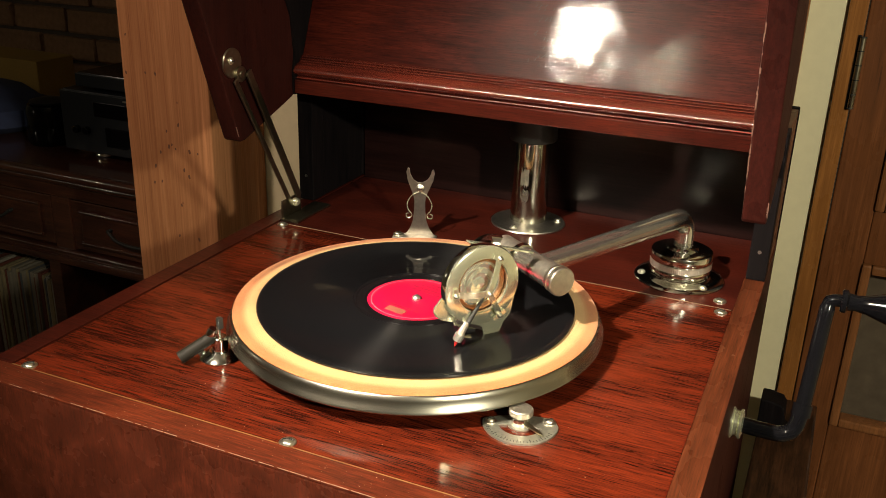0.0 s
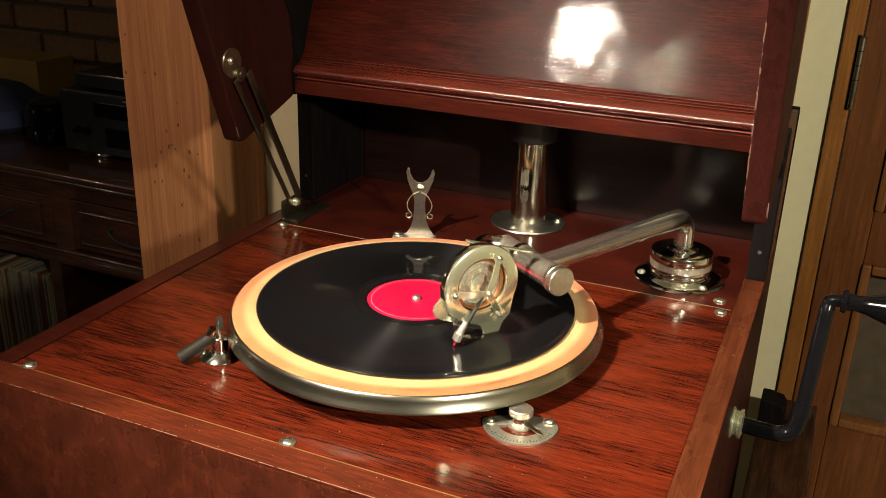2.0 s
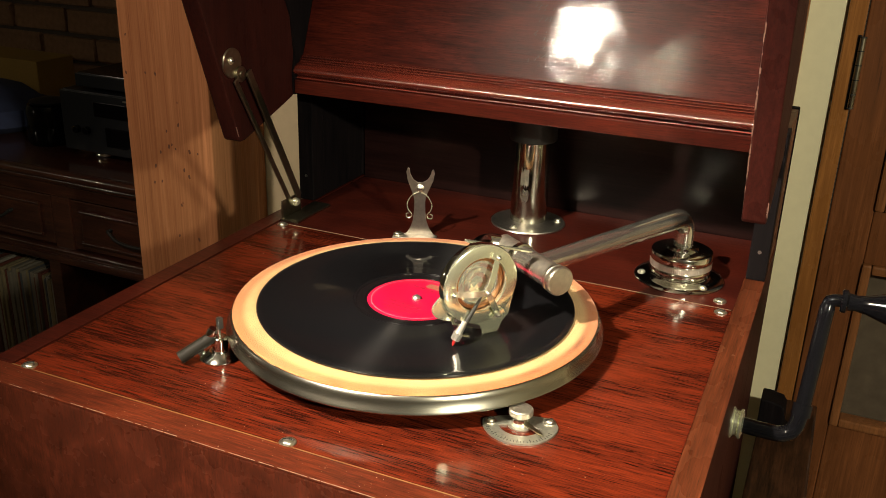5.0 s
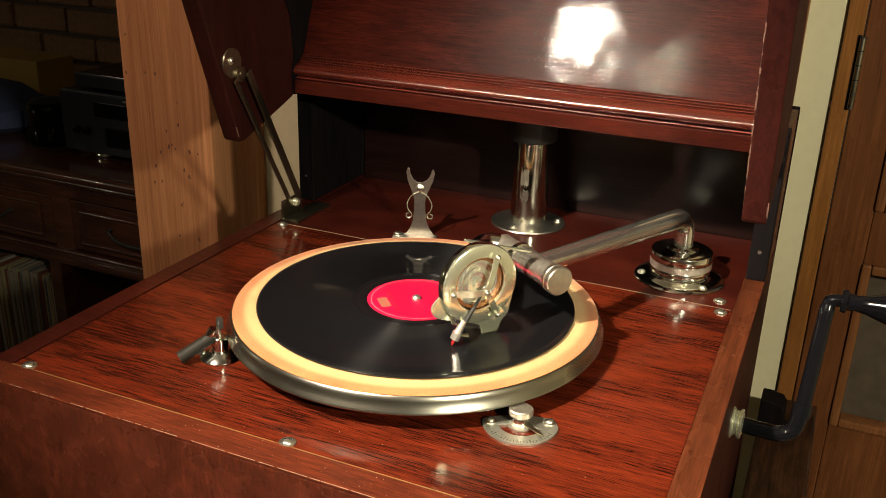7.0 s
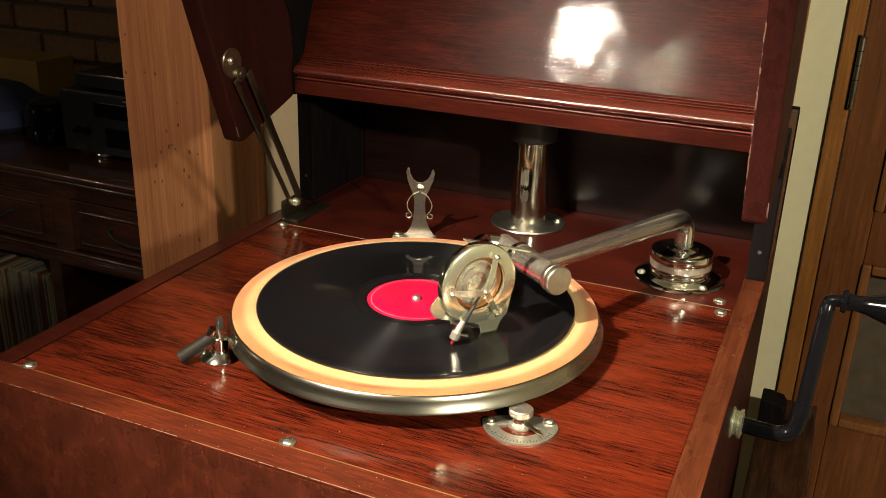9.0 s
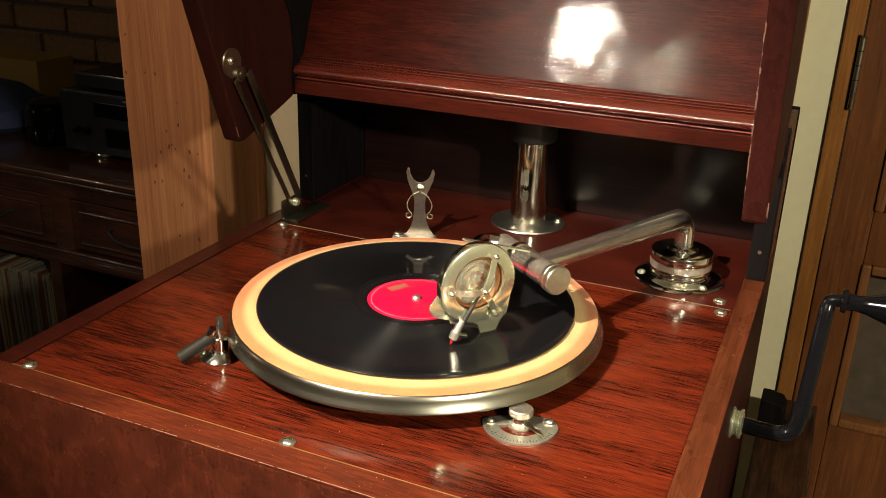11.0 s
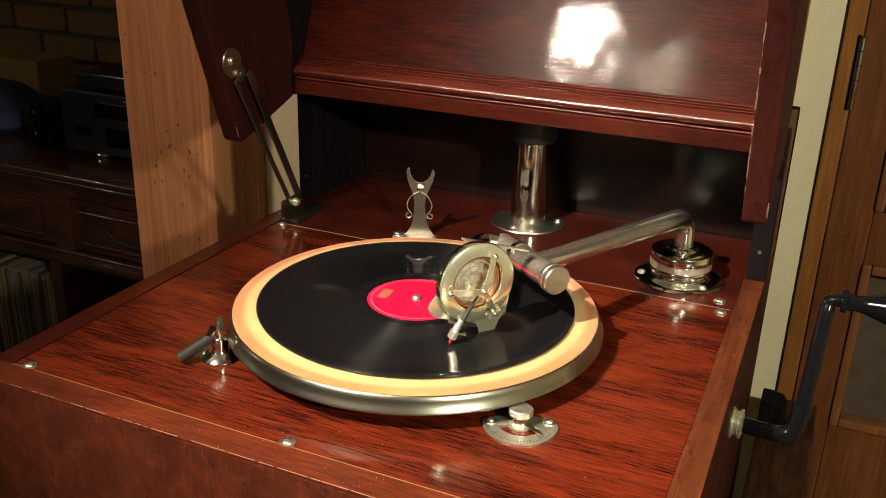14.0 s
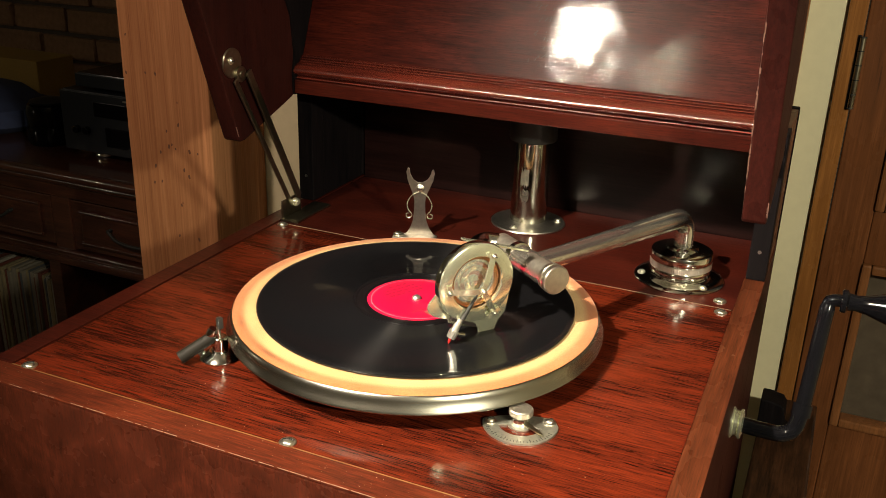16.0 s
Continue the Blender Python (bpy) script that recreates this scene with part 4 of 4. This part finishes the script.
def build_crank():
    k = thing("winding_crank", "black enamelled winding crank in a nickel bush", "crank")
    o = Vector((XR, 0.078, -0.058))
    part("bush", lathe([(0, -0.004), (0.0130, -0.004), (0.0130, 0.0010), (0.0108, 0.0022), (0.0108, 0.0050), (0.0122, 0.0060), (0.0122, 0.0080), (0.0085, 0.0092), (0, 0.0092)], 40, along(o, o + Vector((1, 0, 0)))), BRASS, k, "pale nickel bush", smooth=True)
    pts = [o + Vector((0.004, 0, 0)), o + Vector((0.022, 0, -0.001)), o + Vector((0.038, 0.001, -0.001)), o + Vector((0.0465, 0.003, 0.005)), o + Vector((0.0495, 0.006, 0.018))]
    part("shaft", tube(smooth_path(pts), 0.0064, 24), BLACK, k, smooth=True)
    a = o + Vector((0.0495, 0.006, 0.016))
    e = Vector((0.2985, 0.116, 0.0385))
    part("collar", tube([a, a.lerp(e, 0.11)], 0.0076, 24), BLACK, k, smooth=True)
    part("arm", tube(smooth_path([a, a.lerp(e, 0.5), e, e + Vector((0.0028, 0.0012, 0.0062)), e + Vector((0.0095, 0.001, 0.0078))]), [0.0058] * 17 + [0.0050] * 16, 24), BLACK, k, smooth=True)
    h = e + Vector((0.0085, 0.001, 0.0078))
    part("grip", lathe([(0, 0), (0.0080, 0), (0.0092, 0.0012), (0.0092, 0.0040), (0.0070, 0.0055), (0.0062, 0.0110), (0.0075, 0.0190), (0.0118, 0.0320), (0.0148, 0.0450), (0.0155, 0.0560), (0.0140, 0.0700), (0.0090, 0.0800), (0, 0.0830)], 40, along(h, h + Vector((1, 0, 0)))), BLACK, k, "turned black wooden grip", smooth=True)
    return k


# ---- beyond the cabinet ----
def build_side_box():
    b = thing("wooden_crate", "worn dark brown wooden box beside the cabinet", "box")
    part("body", block(0.258, 0.318, 0.0, 0.49, FLOOR, -0.262, 0.003), CRATE, b)
    part("top", block(0.258, 0.320, -0.01, 0.495, -0.2615, -0.250, 0.003), CRATE, b)
    bracket = thing("iron_bracket", "black iron bracket standing on the wooden box", "bracket")
    part("upright", slab([(0.0, 0.0), (0.036, 0.0), (0.036, 0.004), (0.030, 0.008), (0.028, 0.034), (0.024, 0.040), (0.010, 0.043), (0.0, 0.043)], 0.03, basis((0.2560, 0.43, -0.2499), (1, 0, 0), (0, 0, 1), (0, -1, 0)), 0.002), DARK, bracket)
    return b


def build_sideboard():
    """Low sideboard: moulded top, two panelled drawers in view with drop handles, open shelf below."""
    s = thing("sideboard", "dark wooden sideboard with panelled drawers and open shelf", "sideboard")
    x0, x1, y = -2.6, -0.78, 0.90
    part("top", block(x0 - 0.03, x1 + 0.03, y - 0.020, 1.36, -0.316, -0.292, 0.005), OAK, s)
    part("top_moulding", block(x0 - 0.015, x1 + 0.015, y - 0.004, 1.35, -0.334, -0.3165, 0.002), OAK, s)
    for zz, rr, yy in ((-0.304, 0.0120, y - 0.020), (-0.3255, 0.0080, y - 0.004), (-0.5020, 0.0050, y - 0.004), (-0.5300, 0.0055, y - 0.005)):
        part("bead", tube([(x0 - 0.02, yy, zz), (x1 + 0.02, yy, zz)], rr, 20), OAK, s, smooth=True)
    part("carcass", block(x0, x1, y + 0.022, 1.34, -0.520, -0.3345, 0.002), OAK, s)
    part("frame_rail", block(x0, x1, y, y + 0.0215, -0.366, -0.3345, 0.002), OAK, s)
    part("frame_rail", block(x0, x1, y - 0.004, y + 0.0215, -0.536, -0.498, 0.005), OAK, s)
    part("waist_moulding", block(x0 - 0.008, x1 + 0.008, y - 0.014, y - 0.0045, -0.528, -0.514, 0.004), OAK, s)
    for c in (-2.30, -1.82, -1.355, -0.90):
        part("frame_stile", block(c - 0.028, c + 0.028, y + 0.001, y + 0.0213, -0.4975, -0.3665, 0.002), OAK, s)
    for c in (-2.06, -1.588, -1.128):
        d = part("drawer", block(c - 0.200, c + 0.200, y + 0.006, y + 0.0214, -0.494, -0.370, 0.003), OAK, s)
        part("drawer_panel", block(c - 0.165, c + 0.165, y - 0.002, y + 0.0058, -0.474, -0.392, 0.004), OAK, d)
        for zz in (-0.394, -0.472):
            part("panel_bead", tube([(c - 0.168, y - 0.001, zz), (c + 0.168, y - 0.001, zz)], 0.0045, 14), OAK, d, smooth=True)
        for k in (-0.075, 0.075):
            part("handle_post", tube([(c + k, y - 0.001, -0.424), (c + k, y - 0.014, -0.424)], 0.005, 12), RUBBER, d, smooth=True)
        part("handle", tube(smooth_path([(c - 0.075, y - 0.012, -0.424), (c - 0.05, y - 0.016, -0.440), (c, y - 0.018, -0.446), (c + 0.05, y - 0.016, -0.440), (c + 0.075, y - 0.012, -0.424)]), 0.004, 12), RUBBER, d, "dark drop handle", smooth=True)
    part("shelf", block(x0, x1, y, 1.34, FLOOR + 0.03, FLOOR + 0.06, 0.003), OAK, s)
    part("shelf_back", block(x0, x1, 1.325, 1.34, FLOOR + 0.0605, -0.5205, 0), OAK, s)
    for c in (x0 + 0.02, -1.40, x1 - 0.02):
        part("upright", block(c - 0.018, c + 0.018, y + 0.002, 1.3245, FLOOR + 0.0605, -0.5365, 0.002), OAK, s)
    part("plinth", block(x0, x1, y + 0.02, 1.34, FLOOR, FLOOR + 0.0295, 0), OAK, s)
    return s


def build_albums():
    """Record sleeves standing on the sideboard's shelf."""
    rng = random.Random(11)
    cols = [(0.16, 0.14, 0.11), (0.05, 0.05, 0.05), (0.20, 0.16, 0.09), (0.10, 0.03, 0.02), (0.06, 0.07, 0.08), (0.24, 0.22, 0.18)]
    mats = [plain("sleeve_card", c, 0.6, scale=80, vary=0.2) for c in cols]
    x = -1.94
    while x < -1.445:
        w = rng.choice((0.005, 0.006, 0.008, 0.012))
        dy, h = rng.uniform(0, 0.012), rng.choice((0.25, 0.258, 0.262))
        tagged(part("record_sleeve", block(x, x + w - 0.0006, 0.915 + dy, 1.17 + dy, FLOOR + 0.0605, FLOOR + 0.0605 + h, 0.0006), rng.choice(mats)), "worn card record sleeve standing on the shelf", "record sleeve", "record sleeves on the shelf")
        x += w


def build_receiver():
    r = thing("stereo_receiver", "charcoal stereo receiver on silver-ringed feet", "receiver")
    x0, x1, y0, y1, z0, z1 = -1.400, -0.970, 0.985, 1.30, -0.276, -0.130
    part("case", block(x0, x1, y0 + 0.006, y1, z0, z1, 0.003), GREYPL, r)
    part("fascia", block(x0 - 0.002, x1 + 0.002, y0, y0 + 0.0055, z0 + 0.002, z1 - 0.002, 0.002), GREYPL, r)
    part("display", block(x0 + 0.10, x1 - 0.10, y0 - 0.002, y0 - 0.0003, z1 - 0.055, z1 - 0.020, 0.001), BLACK, r, "black display window")
    part("tray", block(x0 + 0.13, x1 - 0.05, y0 - 0.003, y0 - 0.0003, z0 + 0.022, z0 + 0.068, 0.001), BLACK, r)
    part("trim_strip", block(x0 + 0.19, x1 - 0.02, y0 - 0.003, y0 - 0.0003, z1 - 0.012, z1 - 0.009, 0), WORN, r)
    for x in (x0 + 0.045, x0 + 0.075):
        part("knob", lathe([(0, 0), (0.009, 0), (0.009, 0.010), (0.007, 0.012), (0, 0.012)], 24, along((x, y0 - 0.0003, z0 + 0.055), (x, y0 - 1, z0 + 0.055))), BLACK, r, smooth=True)
    for x in (x0 + 0.085, x1 - 0.085):
        for y in (y0 + 0.04, y1 - 0.05):
            f = part("foot", lathe([(0, 0), (0.024, 0), (0.024, 0.0155), (0, 0.0155)], 28, pose(x, y, -0.2918)), RUBBER, r, smooth=True)
            part("foot_ring", lathe([(0.0242, 0.004), (0.0252, 0.004), (0.0252, 0.010), (0.0242, 0.010)], 28, pose(x, y, -0.2918)), NICKEL, f, smooth=True)
    d = thing("disc_player", "slim black disc player on the receiver", "disc player")
    part("case", block(x0 + 0.04, x1 - 0.01, y0 + 0.02, y1, z1 + 0.006, z1 + 0.040, 0.003), BLACK, d)
    part("fascia", block(x0 + 0.038, x1 - 0.008, y0 + 0.014, y0 + 0.0195, z1 + 0.008, z1 + 0.038, 0.002), GREYPL, d)
    for x in (x0 + 0.08, x1 - 0.06):
        part("foot", lathe([(0, 0), (0.015, 0), (0.015, 0.0065), (0, 0.0065)], 20, pose(x, y0 + 0.06, z1 - 0.0002)), RUBBER, d)
    j = thing("dark_canister", "squat dark canister beside the receiver", "canister", at=(-1.520, 1.06, -0.2918))
    part("body", lathe([(0, 0), (0.055, 0), (0.060, 0.01), (0.060, 0.085), (0.052, 0.098), (0.03, 0.10), (0, 0.10)], 36), BLACK, j, smooth=True)
    part("lid", lathe([(0, 0.1003), (0.045, 0.1003), (0.047, 0.106), (0.02, 0.113), (0, 0.114)], 36), GREYPL, j, smooth=True)
    w = tagged(part("folded_cloth", lathe([(0, 0), (0.20, 0), (0.23, 0.02), (0.22, 0.06), (0.14, 0.10), (0, 0.115)], 40, pose(-1.86, 1.12, -0.2918) @ Matrix.Diagonal((1, 0.8, 1, 1))), plain("blue_cloth", (0.03, 0.04, 0.10), 0.9, bump=0.5, scale=40, vary=0.3), smooth=True), "folded dark blue cloth on the sideboard", "cloth")


def build_brick_wall():
    w = tagged(part("wall_brick", block(-4.2, -0.56, 1.62, 1.75, FLOOR, CEIL, 0), MORTAR), "rough brick wall in the dim corner", "wall", kind="structure")
    rng = random.Random(3)
    shapes = []
    for k in range(8):
        bm = block(-0.105, 0.105, -0.012, 0.012, -0.036, 0.036, 0.006)
        for v in bm.verts:
            v.co += Vector((rng.uniform(-1, 1) * 0.003, rng.uniform(-1, 1) * 0.003, rng.uniform(-1, 1) * 0.003))
        me = bpy.data.meshes.new("brick")
        bm.to_mesh(me)
        bm.free()
        me.materials.append(BRICK)
        shapes.append(me)
    n = 0
    for row in range(16):
        for col in range(14):
            ob = new("brick", shapes[n % 8])
            ob.parent = w
            ob.location = (-3.55 + col * 0.222 + (0.111 if row % 2 else 0), 1.616, -0.52 + row * 0.086)
            n += rng.choice((1, 2, 3))
    tagged(part("wall_return", block(-0.62, -0.561, 0.681, 1.62, FLOOR, CEIL, 0), PLASTER), "cream plaster wall return", "wall", kind="structure")
    tagged(part("card_box", block(-2.15, -1.70, 1.20, 1.33, -0.2918, -0.13, 0.004), plain("yellow_card", (0.35, 0.22, 0.05), 0.7)), "mustard yellow card box standing on the sideboard", "box")


build_room()
build_door()
build_post()
build_cabinet()
build_stay()
platter = build_platter()
record = build_record()
build_spindle()
arm = build_arm()
build_arm_base()
build_pipe()
build_rest()
build_brake()
build_regulator()
build_crank()
build_side_box()
build_sideboard()
build_receiver()
build_albums()
build_brick_wall()


def build_dust():
    """Fine dust and lint that lies on the polished board and rims."""
    rng = random.Random(17)
    verts, faces = [], []
    for k in range(420):
        if k % 3:
            x, y = rng.uniform(XLI, XRI - 0.004), rng.uniform(YF + 0.026, 0.15)
            z = 0.0
        else:
            x, y = rng.uniform(XL + 0.004, XR - 0.004), rng.uniform(YF + 0.001, YF + 0.021)
            z = 0.0010
        if math.hypot(x, y) < 0.149:
            continue
        r = rng.choice((0.00012, 0.00016, 0.0002, 0.00032))
        i = len(verts)
        st, tn = rng.uniform(1, 2.2), rng.uniform(0, 3.1)
        for a in range(4):
            u, v = r * st * math.cos(a * math.pi / 2), r * math.sin(a * math.pi / 2)
            verts.append((x + u * math.cos(tn) - v * math.sin(tn), y + u * math.sin(tn) + v * math.cos(tn), z + 0.00002))
        verts.append((x, y, z + r * 0.8))
        faces += [(i, i + 1, i + 4), (i + 1, i + 2, i + 4), (i + 2, i + 3, i + 4), (i + 3, i, i + 4)]
    me = bpy.data.meshes.new("dust")
    me.from_pydata(verts, [], faces)
    me.materials.append(plain("dust_grey", (0.32, 0.24, 0.18), 0.9))
    tagged(new("dust", me), "pale specks of dust on the polished board", "dust", kind="stuff")


build_dust()


def motions():
    spin = [(k / 10, pose(0, 0, 0, 0, 0, 168 - 468.0 * k / 10)) for k in range(161)]
    walk(platter, spin)
    walk(record, spin)
    walk(arm, [(0.0, pose(*PIVOT, 0, 0, 0.0)), (7.0, pose(*PIVOT, 0, 0, -0.50)), (16.0, pose(*PIVOT, 0, 0, -1.20))])


motions()
